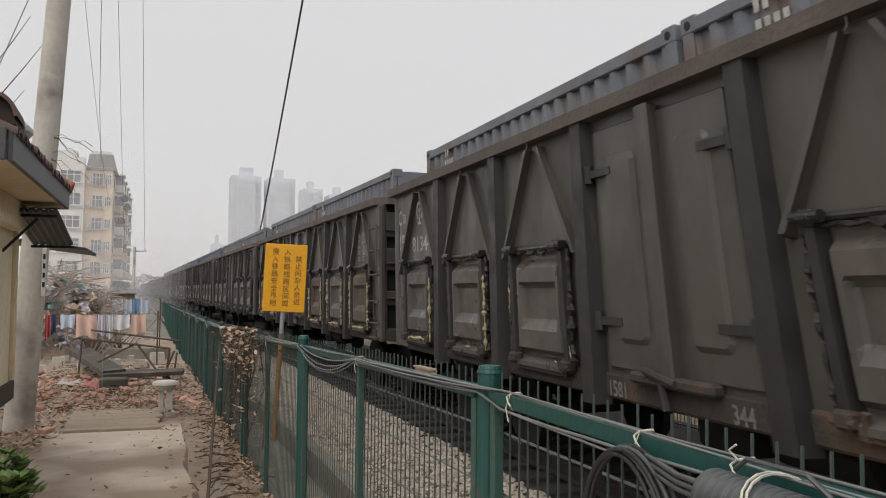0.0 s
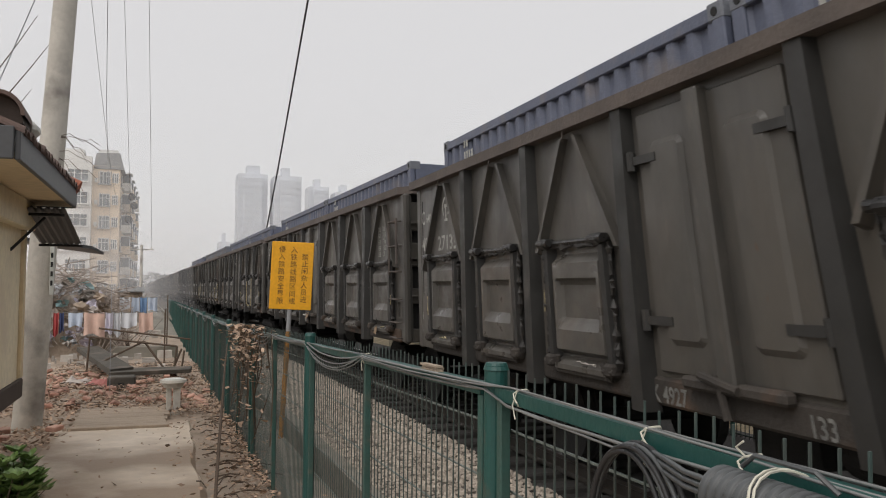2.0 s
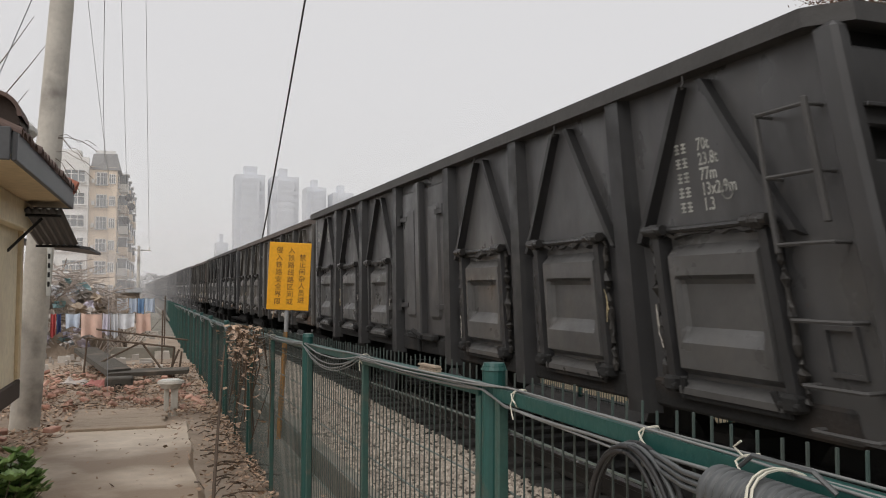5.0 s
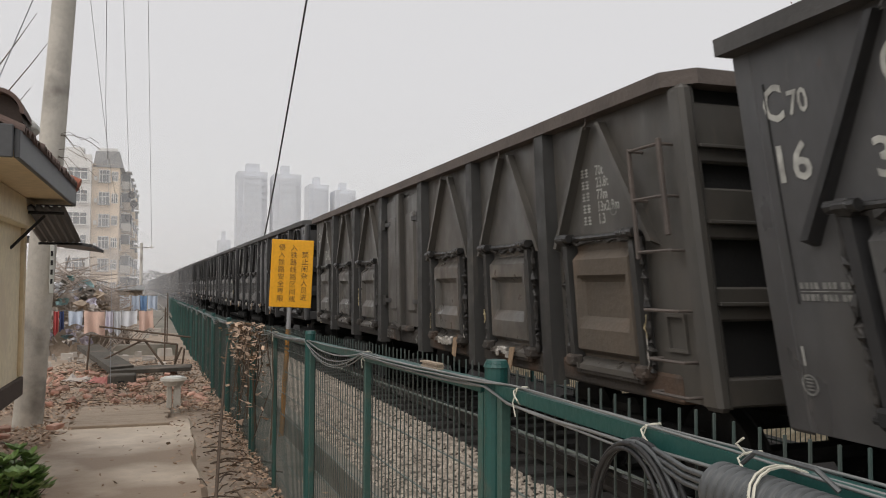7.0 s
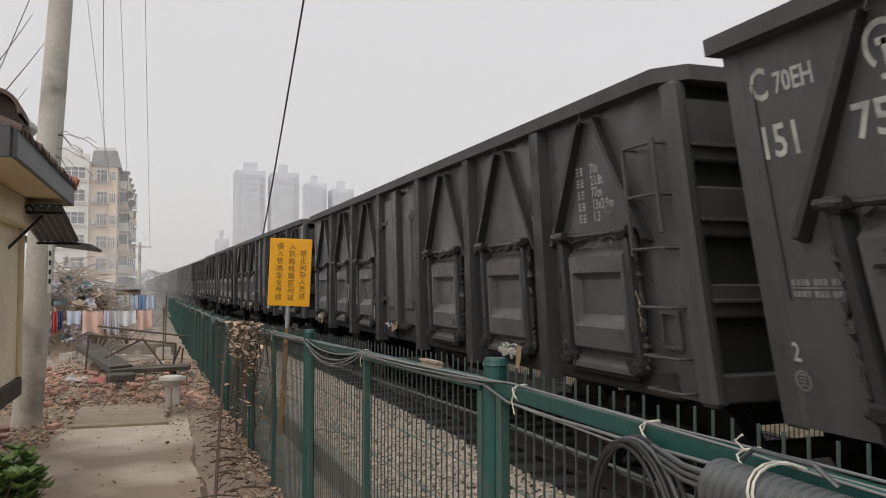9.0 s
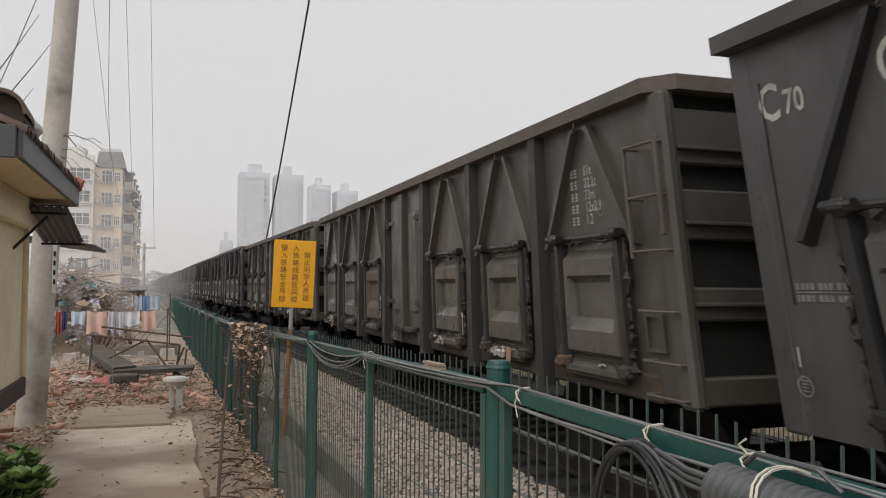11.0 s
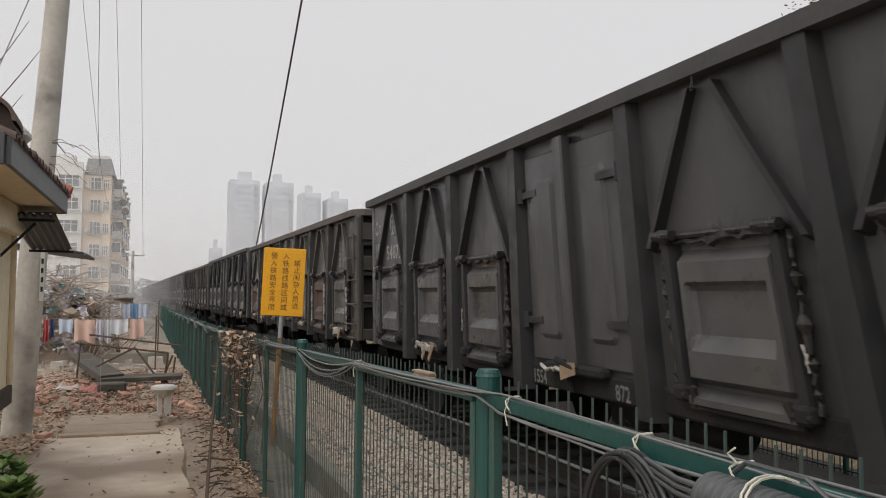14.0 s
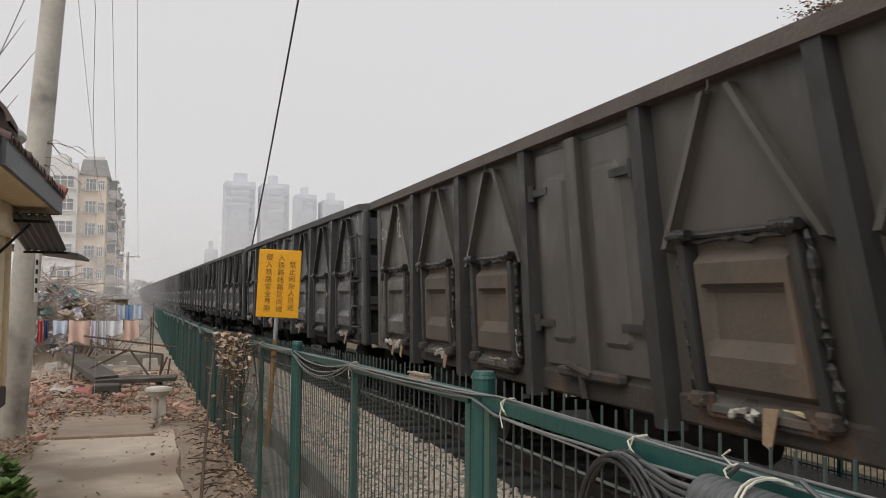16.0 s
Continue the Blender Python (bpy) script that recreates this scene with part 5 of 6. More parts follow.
    part("strut", Shape().rod((-1.37, 8.3, 1.98), (-1.12, 8.5, 2.30), 0.014).rod((-1.36, 8.5, 2.33), (-0.95, 8.5, 2.33), 0.014), M["under"], aw)
    aw2 = thing("lean_to_roof", "dark sheet roof of a lean-to beside the pole", "lean-to", "awnings by the porch")
    part("sheet", Shape().hull([(-2.6, 12.0, 2.36), (-0.98, 12.0, 2.16), (-0.98, 14.0, 2.16), (-2.6, 14.0, 2.36)], [(-2.6, 12.0, 2.40), (-0.98, 12.0, 2.20), (-0.98, 14.0, 2.20), (-2.6, 14.0, 2.40)]),
         M["awning"], aw2)
    part("post", Shape().rod((-2.5, 13.8, -0.2), (-2.5, 13.8, 2.36), 0.03), M["galv"], aw2)
    part("post", Shape().rod((-1.86, 13.9, -0.2), (-1.86, 13.9, 2.26), 0.02), M["galv"], aw2)


# ---- yard clutter ----
def blade(s, x, y, z, r, rng, droop=0.3):
    """A small bent leaf."""
    a, t = rng.random() * 6.28, rng.normal() * 0.5
    d = Vector((math.cos(a), math.sin(a), t * 0.6))
    e = Vector((-math.sin(a), math.cos(a), rng.normal() * 0.3)) * 0.45
    c = Vector((x, y, z))
    s.add([c - d * r, c + e * r - Vector((0, 0, droop * r)), c + d * r, c - e * r + Vector((0, 0, droop * r * 0.5))], [(0, 1, 2), (0, 2, 3)])


def bare_bush(name, label, base, height, spread, rng, stems=9, mat="twig", r0=0.012):
    s = Shape()
    base = Vector(base)
    for i in range(stems):
        a = rng.random() * 6.28
        tip = base + Vector((math.cos(a) * spread * rng.uniform(0.3, 1), math.sin(a) * spread * rng.uniform(0.3, 1), height * rng.uniform(0.6, 1)))
        mid = base.lerp(tip, 0.5) + Vector((rng.normal(), rng.normal(), 0.4)) * 0.12 * height
        pts = [base, base.lerp(mid, 0.6), mid, mid.lerp(tip, 0.6) + Vector((0, 0, 0.04)), tip]
        s.tube(pts, [r0, r0 * 0.9, r0 * 0.7, r0 * 0.5, r0 * 0.25], 4)
        for k in range(5):
            st = mid.lerp(tip, rng.random())
            en = st + Vector((rng.normal(), rng.normal(), abs(rng.normal()))) * 0.22 * height
            s.tube([st, st.lerp(en, 0.5) + Vector((0, 0, 0.02)), en], [r0 * 0.5, r0 * 0.4, r0 * 0.2], 3)
    return tagged(part(name, s, M[mat]), label, "bush", "bare bushes")


def build_yard():
    rng = np.random.default_rng(21)
    # plank cover over the drain
    cover = thing("plank_cover", "weathered plank cover laid across the path", "plank cover")
    for i in range(9):
        y = 10.62 + i * 0.20
        part("plank", Shape().box(-1.10 + 0.02 * rng.normal(), 0.02 + 0.02 * rng.normal(), y, y + 0.183, ground_z(y) + 0.02, ground_z(y) + 0.058 + 0.006 * rng.random(), 0.008), M["wood"], cover)
    # valve stub
    v = thing("valve_post", "short concrete valve post with a pale round cap", "valve post")
    vx, vy = 0.10, 12.1
    part("stub", Shape().box(vx - 0.09, vx - 0.02, vy - 0.07, vy + 0.07, ground_z(vy) - 0.1, 0.27, 0.01).box(vx + 0.0, vx + 0.10, vy - 0.09, vy + 0.05, ground_z(vy) - 0.1, 0.27, 0.01), M["pole"], v)
    part("cap", Shape().rod((vx, vy, 0.25), (vx, vy, 0.325), 0.125, 0.16, n=24).rod((vx, vy, 0.325), (vx, vy, 0.36), 0.185, 0.175, n=24), M["pole"], v)
    part("cap_top", Shape().rod((vx, vy, 0.355), (vx, vy, 0.375), 0.14, 0.13, n=24), M["plaque"], v, "pale lid")
    # slabs and a box
    s = Shape().hull([(-2.05, 21.5, 0.10), (-1.0, 16.6, -0.02), (-0.6, 17.0, -0.02), (-1.6, 21.8, 0.10)], [(-2.05, 21.5, 0.20), (-1.0, 16.6, 0.10), (-0.6, 17.0, 0.10), (-1.6, 21.8, 0.20)])
    tagged(part("dark_slab", s, M["slab"]), "long dark slab lying aslant on the rubble", "slab", "loose slabs")
    s = Shape().hull([(-1.0, 16.4, -0.02), (0.45, 16.9, -0.03), (0.50, 17.6, -0.03), (-0.9, 17.3, -0.02)], [(-1.0, 16.4, 0.06), (0.45, 16.9, 0.04), (0.50, 17.6, 0.04), (-0.9, 17.3, 0.06)])
    tagged(part("dark_slab", s, M["slab"]), "flat dark slab lying on rubble near the fence", "slab", "loose slabs")
    b = thing("meter_box", "small grey concrete box with a slot", "box")
    part("body", Shape().box(-0.98, -0.52, 15.55, 15.95, -0.25, 0.06, 0.02), M["slab"], b)
    # black strip on the face paints the slot's shade, nothing is cut
    part("slot", Shape().box(-0.80, -0.70, 15.54, 15.555, -0.08, -0.04), M["under"], b)
    # low concrete edge farther on
    tagged(part("low_wall", Shape().box(-1.4, 0.3, 24.0, 24.25, -0.4, 0.02, 0.02), M["kerb"]), "low pale concrete edge across the yard", "low wall")
    # bar frame
    f = thing("bar_frame", "rusty bent bar frame standing in the yard", "frame")
    bars = (((-1.55, 18.3, -0.1), (-1.50, 18.3, 0.62)), ((-1.50, 18.3, 0.62), (0.20, 18.0, 0.42)), ((-1.45, 18.3, 0.0), (-0.45, 18.2, 0.52)), ((-0.45, 18.2, 0.52), (0.05, 17.9, -0.15)),
            ((0.20, 18.0, 0.42), (0.15, 18.0, -0.15)), ((0.30, 18.2, 0.35), (0.10, 18.1, -0.15)), ((0.35, 18.0, 0.33), (0.30, 18.0, -0.15)), ((-1.4, 19.2, 0.75), (0.5, 19.0, 0.50)))
    for a, c in bars:
        part("bar", Shape().rod(a, c, 0.022, n=6), M["twig"], f)
    # bricks and rubble
    me = Shape().box(-0.11, 0.11, -0.055, 0.055, -0.028, 0.028, 0.008).mesh("brick", M["brick"])
    me2 = Shape().box(-0.06, 0.07, -0.05, 0.05, -0.03, 0.03, 0.015).mesh("half_brick", M["brick"])
    heap = thing("brick_rubble", "broken red bricks scattered over the soil", "rubble")
    for i in range(120):
        if i % 8 == 0:
            x, y = rng.uniform(0.12, 0.75), rng.uniform(10.6, 16)
        else:
            x, y = rng.uniform(-2.4, 0.3), rng.uniform(12.8, 19)
        ob = part("brick", me if rng.random() < 0.5 else me2, None, heap)
        ob.matrix_basis = pose(x, y, ground_z(y) + 0.03 + 0.04 * rng.random(), 25 * rng.normal(), 20 * rng.normal(), 360 * rng.random())
    for i, (x, y, z) in enumerate(((-1.75, 8.75, 0.02), (-1.85, 9.6, 0.04), (-1.7, 9.9, 0.02), (-1.2, 10.4, 0.02), (-1.75, 10.3, 0.03))):
        ob = part("brick", me, None, heap)
        ob.matrix_basis = pose(x, y, z, 10 * rng.normal(), 8 * rng.normal(), 360 * rng.random())
    # fallen leaves
    s = Shape()
    for i in range(17000):
        u = rng.random()
        if u < 0.6:
            x, y = rng.uniform(-2.3, 0.75), 11.8 + 9 * rng.random() ** 1.3
        elif u < 0.92:
            if rng.random() < 0.45:
                continue
            y = rng.uniform(3.0, 13)
            x = 0.86 - abs(rng.normal()) * 0.20 if rng.random() < 0.8 else 0.5 + 0.3 * rng.normal()
        else:
            x, y = rng.uniform(-1.3, 0.5), rng.uniform(4, 11)
        if -1.12 < x < 0.05 and 10.6 < y < 12.45 and rng.random() < 0.93:
            continue
        if u >= 0.92 and rng.random() < 0.93:
            continue
        blade(s, x, y, ground_z(y) + 0.045 + 0.05 * rng.random() * (u < 0.92), 0.012 + 0.026 * rng.random() ** 1.5, rng)
    for i in range(700):
        y = rng.uniform(8.2, 11.4)
        blade(s, -1.95 + 0.5 * rng.random() + 0.12 * rng.normal() + (0.25 if y > 9.2 else 0.0), y, ground_z(y) + 0.05 + 0.05 * rng.random(), 0.02 + 0.03 * rng.random(), rng)
    tagged(part("fallen_leaves", s, M["leaf_litter"]), "brown fallen leaves littering the ground", "leaves", kind="stuff")
    s = Shape()
    for i in range(260):
        x, y = (rng.uniform(-2.2, 0.6), rng.uniform(12.5, 21)) if rng.random() < 0.7 else (0.8 - abs(rng.normal()) * 0.2, rng.uniform(4, 12))
        a = rng.random() * 6.28
        ln = rng.uniform(0.1, 0.4)
        z = ground_z(y) + 0.06
        s.tube([(x, y, z), (x + math.cos(a) * ln * 0.5, y + math.sin(a) * ln * 0.5, z + 0.03), (x + math.cos(a) * ln, y + math.sin(a) * ln, z + 0.02 * rng.random())], 0.006, 4)
    tagged(part("twig_litter", s, M["twig"]), "dead twigs lying among the leaves", "twigs", kind="stuff")
    # pale and red scraps
    for (x, y, w, m, lab) in ((-1.55, 16.4, 0.35, "sack", "crumpled dirty white sack on the rubble"), (-1.15, 16.0, 0.30, "faded_red", "crumpled faded red plastic sheet on the rubble"), (-0.95, 15.7, 0.22, "faded_red", "torn faded red plastic scrap on the rubble")):
        sh = Shape()
        n = 7
        for j in range(n):
            for i in range(n):
                sh.v.append((x + (i / (n - 1) - 0.5) * w * 1.4, y + (j / (n - 1) - 0.5) * w, ground_z(y) + 0.05 + 0.16 * rng.random() * math.sin(math.pi * i / (n - 1)) * math.sin(math.pi * j / (n - 1)) + 0.02 * rng.random()))
        for j in range(n - 1):
            for i in range(n - 1):
                sh.f.append((j * n + i, j * n + i + 1, (j + 1) * n + i + 1, (j + 1) * n + i))
        tagged(part("plastic_scrap", sh, M[m]), lab, "scrap")
    s = Shape()
    for i in range(160):
        y = rng.uniform(19, 46)
        x = rng.uniform(-0.17, 0.0) * y * 0.8
        r = rng.uniform(0.05, 0.22)
        z = ground_z(y) + 0.05
        a = rng.random() * 3.14
        ca, sa = math.cos(a) * r, math.sin(a) * r * 0.4
        h = r * rng.uniform(0.3, 1.0)
        s.hull([(x - ca, y - sa, z - 0.05), (x + ca, y - sa, z - 0.05), (x + ca, y + sa, z - 0.05), (x - ca, y + sa, z - 0.05)],
               [(x - ca * 0.8, y - sa, z + h), (x + ca * 0.9, y - sa, z + h * 0.8), (x + ca * 0.8, y + sa, z + h), (x - ca, y + sa, z + h * 0.9)])
    tagged(part("yard_rubble", s, M["pale_rubble"]), "pale broken rubble strewn across the yard", "rubble", kind="stuff")
    # a cane leaning on the fence
    tagged(part("cane", Shape().tube([(0.36, 6.3, 0.02), (0.45, 7.4, 0.30), (0.62, 9.4, 0.80), (0.68, 10.0, 0.98)], [0.014, 0.013, 0.011, 0.008], 6), M["twig"]), "dead cane leaning against the fence", "cane")
    # dry creeper on the fence
    s, tw = Shape(), Shape()
    for i in range(520):
        st = 8.6 + rng.normal() * 0.75
        z = fence_rail(st) + 0.05 - abs(rng.normal()) * 0.22 if rng.random() < 0.75 else fence_rail(st) - rng.random() * 1.1
        p = fence_point(st, z, -0.03 + rng.normal() * 0.07)
        blade(s, p.x, p.y, p.z, 0.022 + 0.02 * rng.random(), rng)
    for i in range(46):
        st = 8.5 + rng.normal() * 0.7
        p = fence_point(st, fence_rail(st) + 0.04, -0.03)
        q = fence_point(st + rng.normal() * 0.4, fence_rail(st) - 1.1 * rng.random(), -0.06 + rng.normal() * 0.04)
        tw.tube([p, p.lerp(q, 0.5) + Vector((rng.normal() * 0.05, rng.normal() * 0.06, 0)), q], 0.005, 4)
    vine = thing("dry_creeper", "dry brown creeper hanging over the fence", "creeper")
    tagged(part("dry_leaves", s, M["leaf_litter"], vine), kind="stuff")
    tagged(part("stem", tw, M["twig"], vine), kind="stuff")
    # evergreen shrub beside the path
    sh = thing("evergreen_shrub", "low green broad-leaved shrub beside the path", "shrub")
    s, tw = Shape(), Shape()
    for i in range(230):
        c = Vector((-0.98 + rng.normal() * 0.14, 5.75 + rng.normal() * 0.2, 0.30 + rng.normal() * 0.15))
        if c.z > 0.58 - 0.6 * max(0.0, c.x + 0.9) or c.x > -0.74 or c.z < 0.02:
            continue
        root = Vector((-0.98, 5.75, 0.0))
        tw.tube([root, root.lerp(c, 0.6) + Vector((0, 0, 0.03)), c], [0.008, 0.006, 0.003], 4)
        for k in range(9):
            a = k * 2.4
            d = Vector((math.cos(a), math.sin(a), 0.35 + 0.5 * rng.random())).normalized()
            e = d.cross(Vector((0, 0, 1))).normalized()
            r = 0.034 + 0.022 * rng.random()
            tip = c + d * r * 2
            m = c + d * r
            q1, q2 = c + d * r * 0.7, c + d * r * 1.5
            s.add([c, q1 + e * r * 0.5, q2 + e * r * 0.48, tip, q2 - e * r * 0.48, q1 - e * r * 0.5, m - Vector((0, 0, 0.014))], [(0, 6, 1), (1, 6, 2), (2, 6, 3), (3, 6, 4), (4, 6, 5), (5, 6, 0)])
    tagged(part("leaves", s, M["leaf"], sh), kind="stuff")
    tagged(part("stem", tw, M["twig"], sh), kind="stuff")
    # laundry
    lines = ((-2.8, -0.05, 21.5, 1.00, ((-2.58, 0.12, 0.60, "cloth_red"), (-2.45, 0.10, 0.52, "cloth_navy"), (-2.26, 0.33, 0.38, "cloth_pale"), (-1.91, 0.46, 0.62, "cloth_peach"),
                                         (-1.42, 0.16, 0.55, "cloth_lilac"), (-1.25, 0.17, 0.62, "cloth_white"), (-1.06, 0.36, 0.40, "cloth_white"), (-0.67, 0.33, 0.52, "cloth_peach"))),
             (-1.75, 0.0, 26.0, 1.32, ((-1.35, 0.30, 0.42, "cloth_white"), (-1.02, 0.22, 0.50, "cloth_pale"), (-0.78, 0.20, 0.55, "cloth_blue"), (-0.56, 0.26, 0.46, "cloth_pale"))))
    for x0, x1, y, z, items in lines:
        tagged(part("washing_line", Shape().tube(sag_line((x0, y, z + 0.06), (x1, y, z + 0.06), 0.05), 0.006, 5), M["cable"]), "thin washing line across the yard", "washing line")
        for sx in (x0, x1):
            tagged(part("line_post", Shape().rod((sx, y, -0.4), (sx, y, z + 0.1), 0.018, n=8), M["twig"]), "thin post holding the washing line", "post", "line posts")
        for i, (xa, w, ln, nm) in enumerate(items):
            sh = Shape()
            for j in range(8):
                for k in range(9):
                    f = k / 8
                    flare = 1 + 0.10 * math.sin(2.2 * i) * j / 7
                    yy = y + 0.05 * math.sin(11 * f + i) * (0.3 + j / 7) + 0.008 * rng.normal()
                    sag = 0.03 * math.sin(math.pi * f) * (1 - j / 7)
                    sh.v.append((xa + w * (0.5 + (f - 0.5) * flare) + 0.02 * math.sin(3 * i) * j / 7, yy, z + 0.035 - sag - ln * j / 7 * (0.92 + 0.08 * math.sin(5 * f + i))))
            for j in range(7):
                for k in range(8):
                    sh.f.append((j * 9 + k, j * 9 + k + 1, (j + 1) * 9 + k + 1, (j + 1) * 9 + k))
            colour = {"cloth_navy": "dark blue", "cloth_red": "red", "cloth_pale": "pale blue", "cloth_white": "white", "cloth_blue": "blue", "cloth_peach": "peach", "cloth_lilac": "lilac"}[nm]
            tagged(part("laundry", sh, M[nm], smooth=True), colour + " cloth hanging on the washing line", "laundry", "laundry on the lines")
    # brushwood heap with rags behind the lines
    heap2 = thing("brushwood_heap", "tall heap of pale brushwood and torn rags", "heap")
    tw = Shape()
    for i in range(420):
        x, y = rng.uniform(-3.4, -1.5), rng.uniform(24.0, 27.0)
        top = 2.25 * (1 - 0.36 * abs(x + 2.6)) * rng.uniform(0.2, 1.0)
        a, tilt = rng.random() * 6.28, 0.35 * rng.normal()
        ln = rng.uniform(0.3, 0.9)
        d = Vector((math.cos(a) * ln, math.sin(a) * ln, tilt * ln))
        c = Vector((x, y, top))
        tw.tube([c - d, c + Vector((0, 0, 0.06)), c + d], [0.014, 0.012, 0.006], 4)
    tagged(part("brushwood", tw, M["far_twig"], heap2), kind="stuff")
    core = Shape()
    for j in range(9):
        for k in range(13):
            fx, fy = k / 12, j / 8
            h = 1.75 * math.sin(math.pi * min(1.0, 0.08 + 0.92 * fx)) ** 0.6 * math.sin(math.pi * fy) ** 0.5
            core.v.append((-3.7 + 2.2 * fx + 0.1 * rng.normal(), 24.2 + 2.8 * fy, -0.4 + max(0.0, h) + 0.16 * rng.random()))
    for j in range(8):
        for k in range(12):
            core.f.append((j * 13 + k, j * 13 + k + 1, (j + 1) * 13 + k + 1, (j + 1) * 13 + k))
    part("mound", core, M["soil"], heap2)
    for i in range(64):
        x, y = rng.uniform(-3.5, -1.6), rng.uniform(23.6, 24.6)
        z = rng.uniform(0.1, 2.0) * (1 - 0.3 * abs(x + 2.6))
        r = rng.uniform(0.06, 0.20)
        sh = Shape()
        for j in range(4):
            for k in range(4):
                sh.v.append((x + (k / 3 - 0.5) * 2 * r + 0.05 * rng.normal(), y + 0.10 * rng.normal(), z + (j / 3 - 0.5) * 1.3 * r + 0.04 * rng.normal()))
        for j in range(3):
            for k in range(3):
                sh.f.append((j * 4 + k, j * 4 + k + 1, (j + 1) * 4 + k + 1, (j + 1) * 4 + k))
        part("rag", sh, M[("sack", "cloth_white", "pale_rubble", "cloth_lilac", "wood", "sack", "pale_rubble", "cloth_teal")[i % 8]], heap2)
    # bare bushes behind
    for i in range(58):
        y = rng.uniform(22.5, 62)
        x = rng.uniform(-0.24, -0.055) * y + (0.5 if y < 30 else 0)
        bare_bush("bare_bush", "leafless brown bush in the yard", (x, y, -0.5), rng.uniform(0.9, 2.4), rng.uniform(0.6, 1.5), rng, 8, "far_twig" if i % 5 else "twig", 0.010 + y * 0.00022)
    for i, (x, y, z, ex, ez) in enumerate(((-2.9, 11.5, -0.2, 1.42, 4.95), (-3.1, 11.9, -0.2, 1.40, 5.4), (-2.8, 11.6, -0.2, 1.10, 4.35))):
        p = Vector((x, y, z))
        q = p + Vector((ex, -0.2, ez))
        tagged(part("bare_branch", Shape().tube([p, p.lerp(q, 0.4) + Vector((-0.28, 0, 0.35)), p.lerp(q, 0.75) + Vector((-0.22, 0, 0.40)), p.lerp(q, 0.9) + Vector((-0.08, 0, 0.16)), q], [0.022, 0.014, 0.009, 0.006, 0.003], 5), M["twig"]), "thin bare branch rising behind the roof", "branch", "bare branches")
    s = Shape()
    for i in range(7):
        p = Vector((-1.30, 10.62, 3.15 + 0.3 * rng.random()))
        q = p + Vector((0.25 * rng.random() + 0.25, -0.05, -0.2 + 0.12 * rng.normal()))
        s.tube([p, p.lerp(q, 0.3) + Vector((0, 0, 0.07)), p.lerp(q, 0.6) + Vector((0, 0, 0.02 + 0.04 * rng.normal())), p.lerp(q, 0.8) + Vector((0, 0, 0.05)), q], 0.0035, 4)
    tagged(part("creeper", s, M["twig"]), "bare creeper twigs clinging to the pole", "twigs")
    # sheds and poles of the allotment
    for (x, y, w, d, h, m) in ((-4.6, 44, 2.4, 1.5, 1.2, "kerb"), (-6.5, 54, 3.0, 2, 1.6, "plaque"), (-2.4, 58, 1.5, 2, 1.3, "wood")):
        sd = thing("garden_shed", "low patched shed in the hazy yard", "shed", "sheds in the yard")
        part("body", Shape().box(x - w / 2, x + w / 2, y, y + d, -0.6, h, 0.02), M[m], sd)
        part("roof", Shape().hull([(x - w / 2 - 0.15, y - 0.2, h), (x + w / 2 + 0.15, y - 0.2, h), (x + w / 2 + 0.15, y + d + 0.2, h + 0.3), (x - w / 2 - 0.15, y + d + 0.2, h + 0.3)],
                                  [(x - w / 2 - 0.15, y - 0.2, h + 0.06), (x + w / 2 + 0.15, y - 0.2, h + 0.06), (x + w / 2 + 0.15, y + d + 0.2, h + 0.36), (x - w / 2 - 0.15, y + d + 0.2, h + 0.36)]), M["roof"], sd)
        part("door", Shape().box(x - 0.3, x + 0.3, y - 0.04, y, -0.5, h - 0.2), M["wood"], sd)


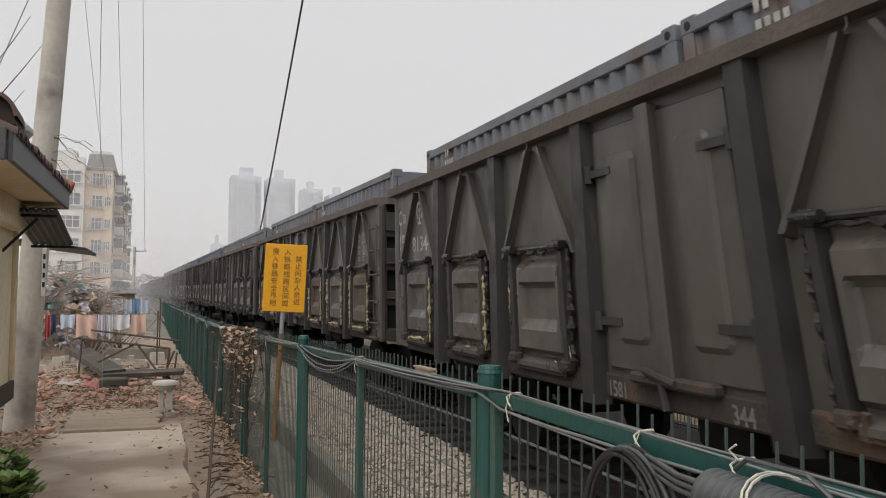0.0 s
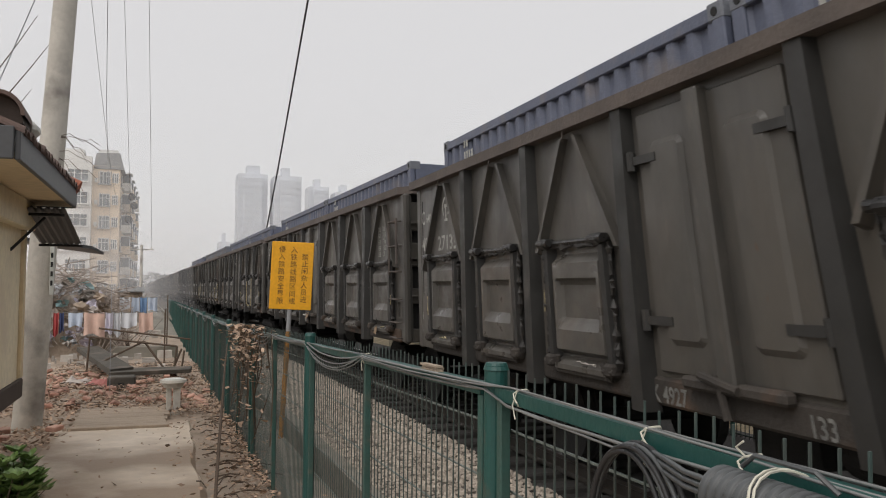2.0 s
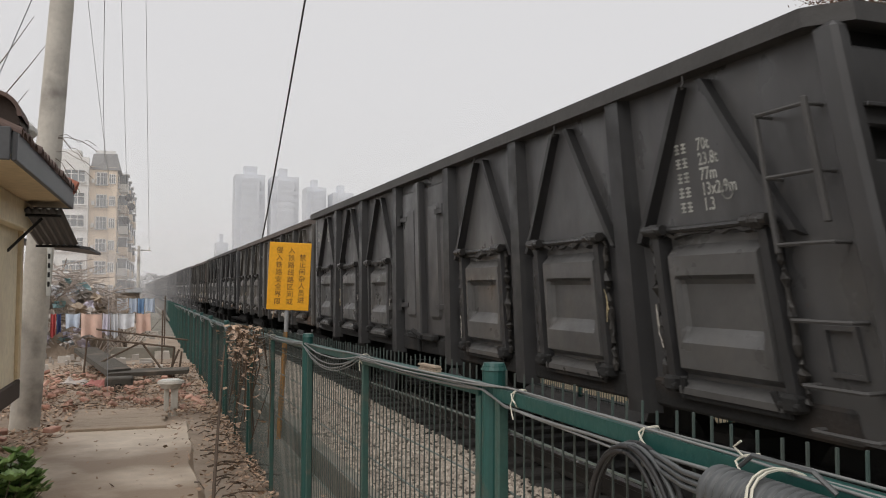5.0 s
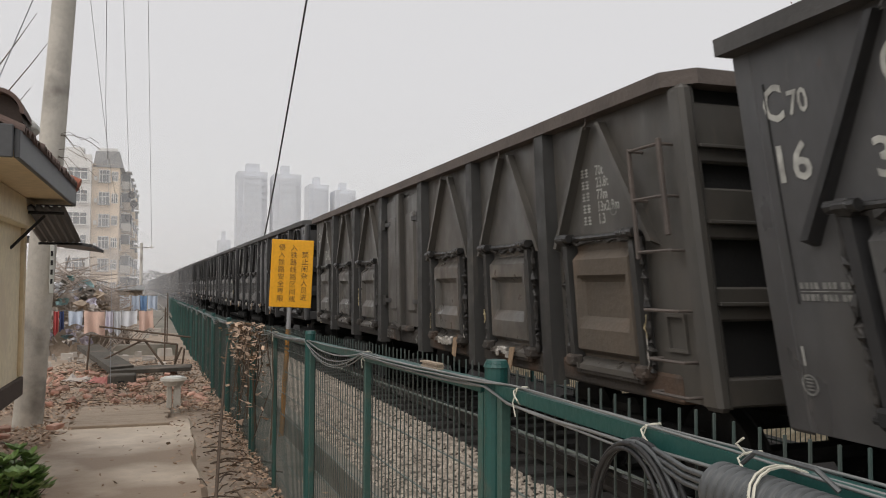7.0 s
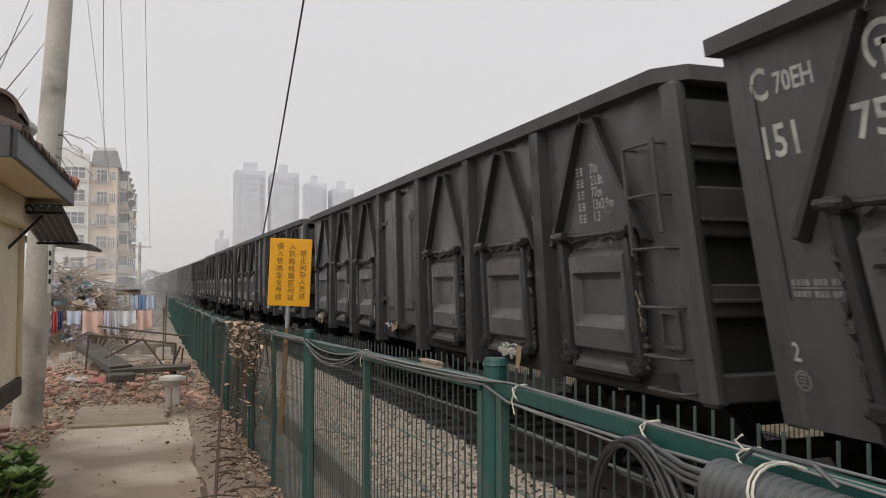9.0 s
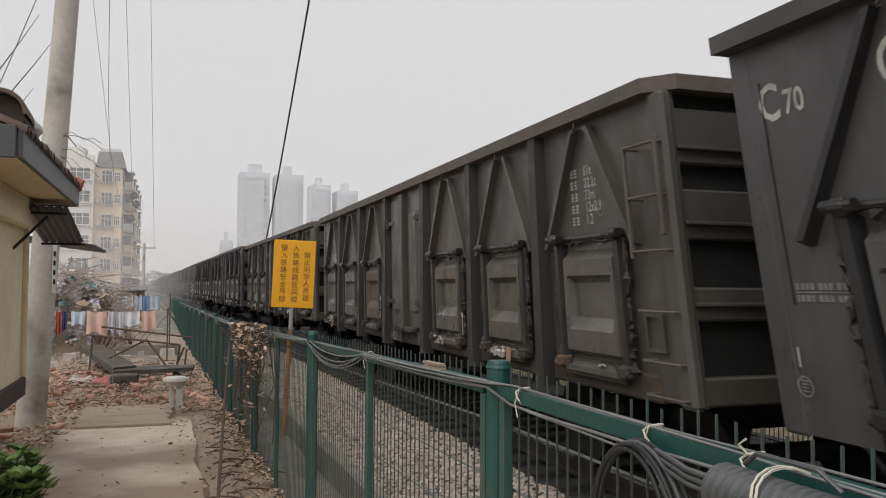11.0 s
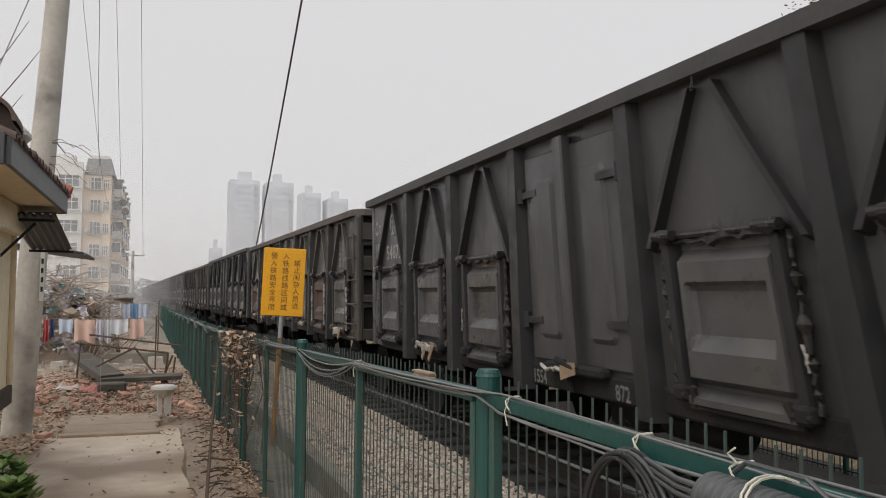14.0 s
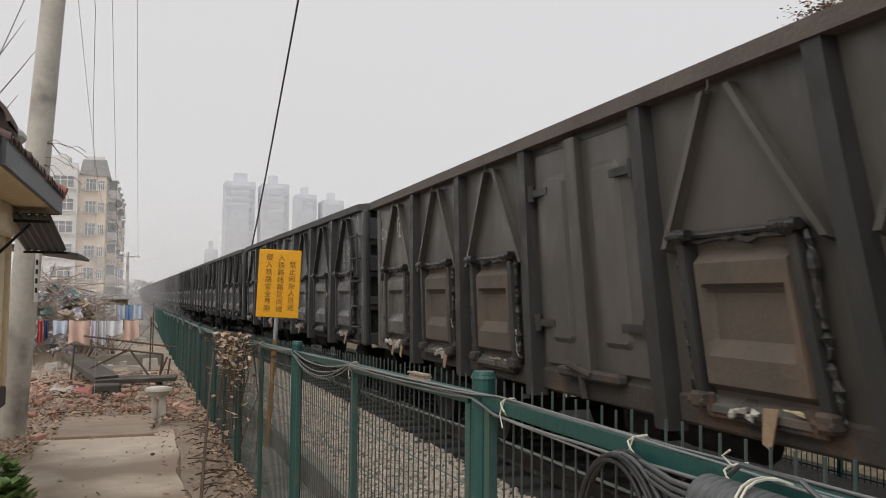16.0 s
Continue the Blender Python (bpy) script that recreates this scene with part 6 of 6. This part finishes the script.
# ---- distant buildings ----
def build_apartment():
    ap = thing("apartment_building", "beige six-storey apartment building with enclosed white balconies", "apartment building")
    x0, x1, y0, y1, top = -15.5, -6.2, 113.0, 150.0, 17.2
    part("wall", Shape().box(x0, x1, y0, y1, -0.8, top), M["beige"], ap)
    part("bay", Shape().box(x0 - 0.5, -9.5, y0 - 1.1, y0, -0.8, top + 1.0), M["white_wall"], ap)
    part("roof", Shape().hull([(-9.4, y0 - 0.2, top - 0.4), (x1 + 0.5, y0 - 0.2, top - 0.4), (x1 + 0.5, y1, top - 0.4), (-9.4, y1, top - 0.4)], [(-9.2, y0 + 1.6, top + 1.9), (x1 - 0.1, y0 + 1.0, top + 1.9), (x1 - 0.6, y1 - 1, top + 1.9), (-9.2, y1 - 1, top + 1.9)]), M["roof"], ap)
    part("roof_house", Shape().box(-9.0, -6.6, y0 + 2.5, y0 + 6, top + 1.9, top + 2.5).box(-12.8, -10.6, y0 + 0.5, y0 + 3, top + 0.9, top + 2.1), M["white_wall"], ap)

    def window(x, z, w, h, y, sill=True):
        win = part("window", Shape().box(x - w / 2, x + w / 2, y - 0.10, y + 0.05, z - h / 2, z + h / 2), M["glass"], ap)
        fr = Shape()
        for u in np.linspace(-w / 2, w / 2, 4):
            fr.box(x + u - 0.04, x + u + 0.04, y - 0.16, y - 0.08, z - h / 2, z + h / 2)
        for v in (-h / 2, h * 0.15, h / 2):
            fr.box(x - w / 2, x + w / 2, y - 0.155, y - 0.085, z + v - 0.04, z + v + 0.04)
        part("frame", fr, M["white_wall"], win)
        if sill:
            part("sill", Shape().box(x - w / 2 - 0.15, x + w / 2 + 0.15, y - 0.35, y, z - h / 2 - 0.14, z - h / 2), M["white_wall"], win)

    def side_window(y, z, w, h):
        win = part("window", Shape().box(x1 - 0.05, x1 + 0.08, y - w / 2, y + w / 2, z - h / 2, z + h / 2), M["glass"], ap)
        part("frame", Shape().box(x1 + 0.06, x1 + 0.14, y - 0.05, y + 0.05, z - h / 2, z + h / 2).box(x1, x1 + 0.3, y - w / 2 - 0.1, y + w / 2 + 0.1, z - h / 2 - 0.12, z - h / 2), M["white_wall"], win)

    for f in range(6):
        z = 0.6 + f * 2.85 + 0.5
        window(-11.1, z + 0.4, 2.4, 1.5, y0 - 1.1)
        window(-14.2, z + 0.4, 2.0, 1.5, y0 - 1.1)
        part("ledge", Shape().box(x0 - 0.6, -9.4, y0 - 1.3, y0 - 1.1, z - 0.75, z - 0.62), M["white_wall"], ap)
        window(-8.0, z + 0.3, 1.25, 1.55, y0)
        cage = Shape()
        for u in np.linspace(-0.75, 0.75, 7):
            cage.box(-8.0 + u - 0.02, -8.0 + u + 0.02, y0 - 0.55, y0 - 0.51, z - 0.5, z + (1.1 if f % 2 else 0.5))
        cage.box(-8.78, -7.22, y0 - 0.56, y0 - 0.1, z - 0.56, z - 0.5)
        part("window_cage", cage, M["galv"], ap)
        part("air_unit", Shape().box(-9.2, -8.85, y0 - 0.4, y0, z - 0.3, z + 0.25, 0.03), M["white_wall"], ap)
        for j in range(5):
            side_window(y0 + 3.4 + j * 7.4, z + 0.3, 1.6, 1.5)
            if j % 2 == 0 or f % 2:
                bal = part("balcony", Shape().box(x1, x1 + 1.15, y0 + 5.2 + j * 7.4, y0 + 8.0 + j * 7.4, z - 0.7, z + 0.35), M["white_wall" if (f + j) % 2 else "beige"], ap)
                part("glazing", Shape().box(x1, x1 + 1.08, y0 + 5.25 + j * 7.4, y0 + 7.95 + j * 7.4, z + 0.35, z + 1.6), M["glass"], bal)
                part("balcony_top", Shape().box(x1, x1 + 1.25, y0 + 5.1 + j * 7.4, y0 + 8.1 + j * 7.4, z + 1.6, z + 1.72), M["white_wall"], bal)
        window(-6.75, z + 0.3, 0.7, 1.2, y0, False)
    for i, (x, y, z) in enumerate(((-4.9, y0 + 1.5, 13.4), (-4.6, y0 + 2, 12.3), (-5.2, y0 + 1.5, 10.4))):
        part("dish", Shape().rod((x, y, z), (x + 0.2, y - 0.3, z + 0.1), 0.45, 0.5, n=10), M["under"], ap)


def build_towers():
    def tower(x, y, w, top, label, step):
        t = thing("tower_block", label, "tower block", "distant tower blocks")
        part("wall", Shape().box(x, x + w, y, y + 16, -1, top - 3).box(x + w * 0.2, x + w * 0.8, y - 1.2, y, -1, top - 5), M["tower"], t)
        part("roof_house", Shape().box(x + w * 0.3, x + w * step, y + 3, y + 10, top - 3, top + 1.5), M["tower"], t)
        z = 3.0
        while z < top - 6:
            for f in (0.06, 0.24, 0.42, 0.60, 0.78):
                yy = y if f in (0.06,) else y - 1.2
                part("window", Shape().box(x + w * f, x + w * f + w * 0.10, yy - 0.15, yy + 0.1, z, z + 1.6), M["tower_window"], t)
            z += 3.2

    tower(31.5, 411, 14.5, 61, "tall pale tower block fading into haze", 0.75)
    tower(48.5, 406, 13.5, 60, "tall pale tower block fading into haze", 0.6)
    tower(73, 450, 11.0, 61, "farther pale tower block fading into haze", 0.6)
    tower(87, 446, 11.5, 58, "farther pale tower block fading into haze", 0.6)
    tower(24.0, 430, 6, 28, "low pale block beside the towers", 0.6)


def build_trees():
    rng = np.random.default_rng(33)
    tr = thing("autumn_tree", "tall tree with sparse russet leaves beyond the train", "tree")
    base, top = Vector((27.5, 24.5, -0.7)), Vector((27.0, 24.3, 15))
    limbs, leaves = Shape(), Shape()
    part("trunk", Shape().tube([base, base.lerp(top, 0.4) + Vector((0.2, 0, 0)), base.lerp(top, 0.75), top], [0.34, 0.25, 0.14, 0.04], 8), M["bark"], tr)
    for i in range(46):
        s = base.lerp(top, rng.uniform(0.35, 0.97))
        a = rng.random() * 6.28
        ln = rng.uniform(2.2, 5.0)
        e = s + Vector((math.cos(a) * ln, math.sin(a) * ln, rng.uniform(0.2, 2.2)))
        m = s.lerp(e, 0.5) + Vector((0, 0, 0.3))
        limbs.tube([s, m, e], [0.07, 0.04, 0.012], 5)
        for k in range(7):
            p = m.lerp(e, rng.random())
            q = p + Vector((rng.normal(), rng.normal(), rng.normal() * 0.6)) * 0.8
            limbs.tube([p, p.lerp(q, 0.5), q], [0.018, 0.012, 0.006], 3)
            for n in range(34):
                c = p.lerp(q, rng.random()) + Vector((rng.normal(), rng.normal(), rng.normal())) * 0.22
                blade(leaves, c.x, c.y, c.z, 0.06 + 0.05 * rng.random(), rng)
    part("limbs", limbs, M["bark"], tr)
    tagged(part("foliage", leaves, M["brown_leaf"], tr), kind="stuff")
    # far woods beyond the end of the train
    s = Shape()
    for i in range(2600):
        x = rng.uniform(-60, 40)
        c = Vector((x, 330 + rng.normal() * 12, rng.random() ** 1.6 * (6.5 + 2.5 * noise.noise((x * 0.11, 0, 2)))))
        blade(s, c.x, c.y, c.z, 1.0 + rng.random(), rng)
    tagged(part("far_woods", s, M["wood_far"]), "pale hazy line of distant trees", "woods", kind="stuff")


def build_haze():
    # added upright white sheets imitate the haze, clearer towards the top
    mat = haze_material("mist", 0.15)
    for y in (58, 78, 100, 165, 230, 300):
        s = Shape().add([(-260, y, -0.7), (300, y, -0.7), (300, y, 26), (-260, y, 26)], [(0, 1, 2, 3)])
        tagged(part("mist", s, mat), "upright see-through sheet standing in for winter mist", "mist", kind="stuff")


def build_place():
    build_fence()
    build_cables()
    build_sign()
    build_pole_and_wires()
    build_porch()
    build_yard()
    build_apartment()
    build_towers()
    build_trees()
    build_haze()


for mark in MARKS.values():
    for word in (mark[0][1:], mark[1], mark[2], mark[0] + " " + mark[1] + mark[2][:2], mark[2][2:]):
        if word:
            letters(word)
for word in ("C", "61t", "22.2t", "73m", "12x2.9", "1.2", "70t", "23.8t", "77m", "13x2.9m", "1.3", "1", "2", *SIGN_TEXT):
    letters(word)
build_ground()
build_track()
build_train()
build_place()

motions()
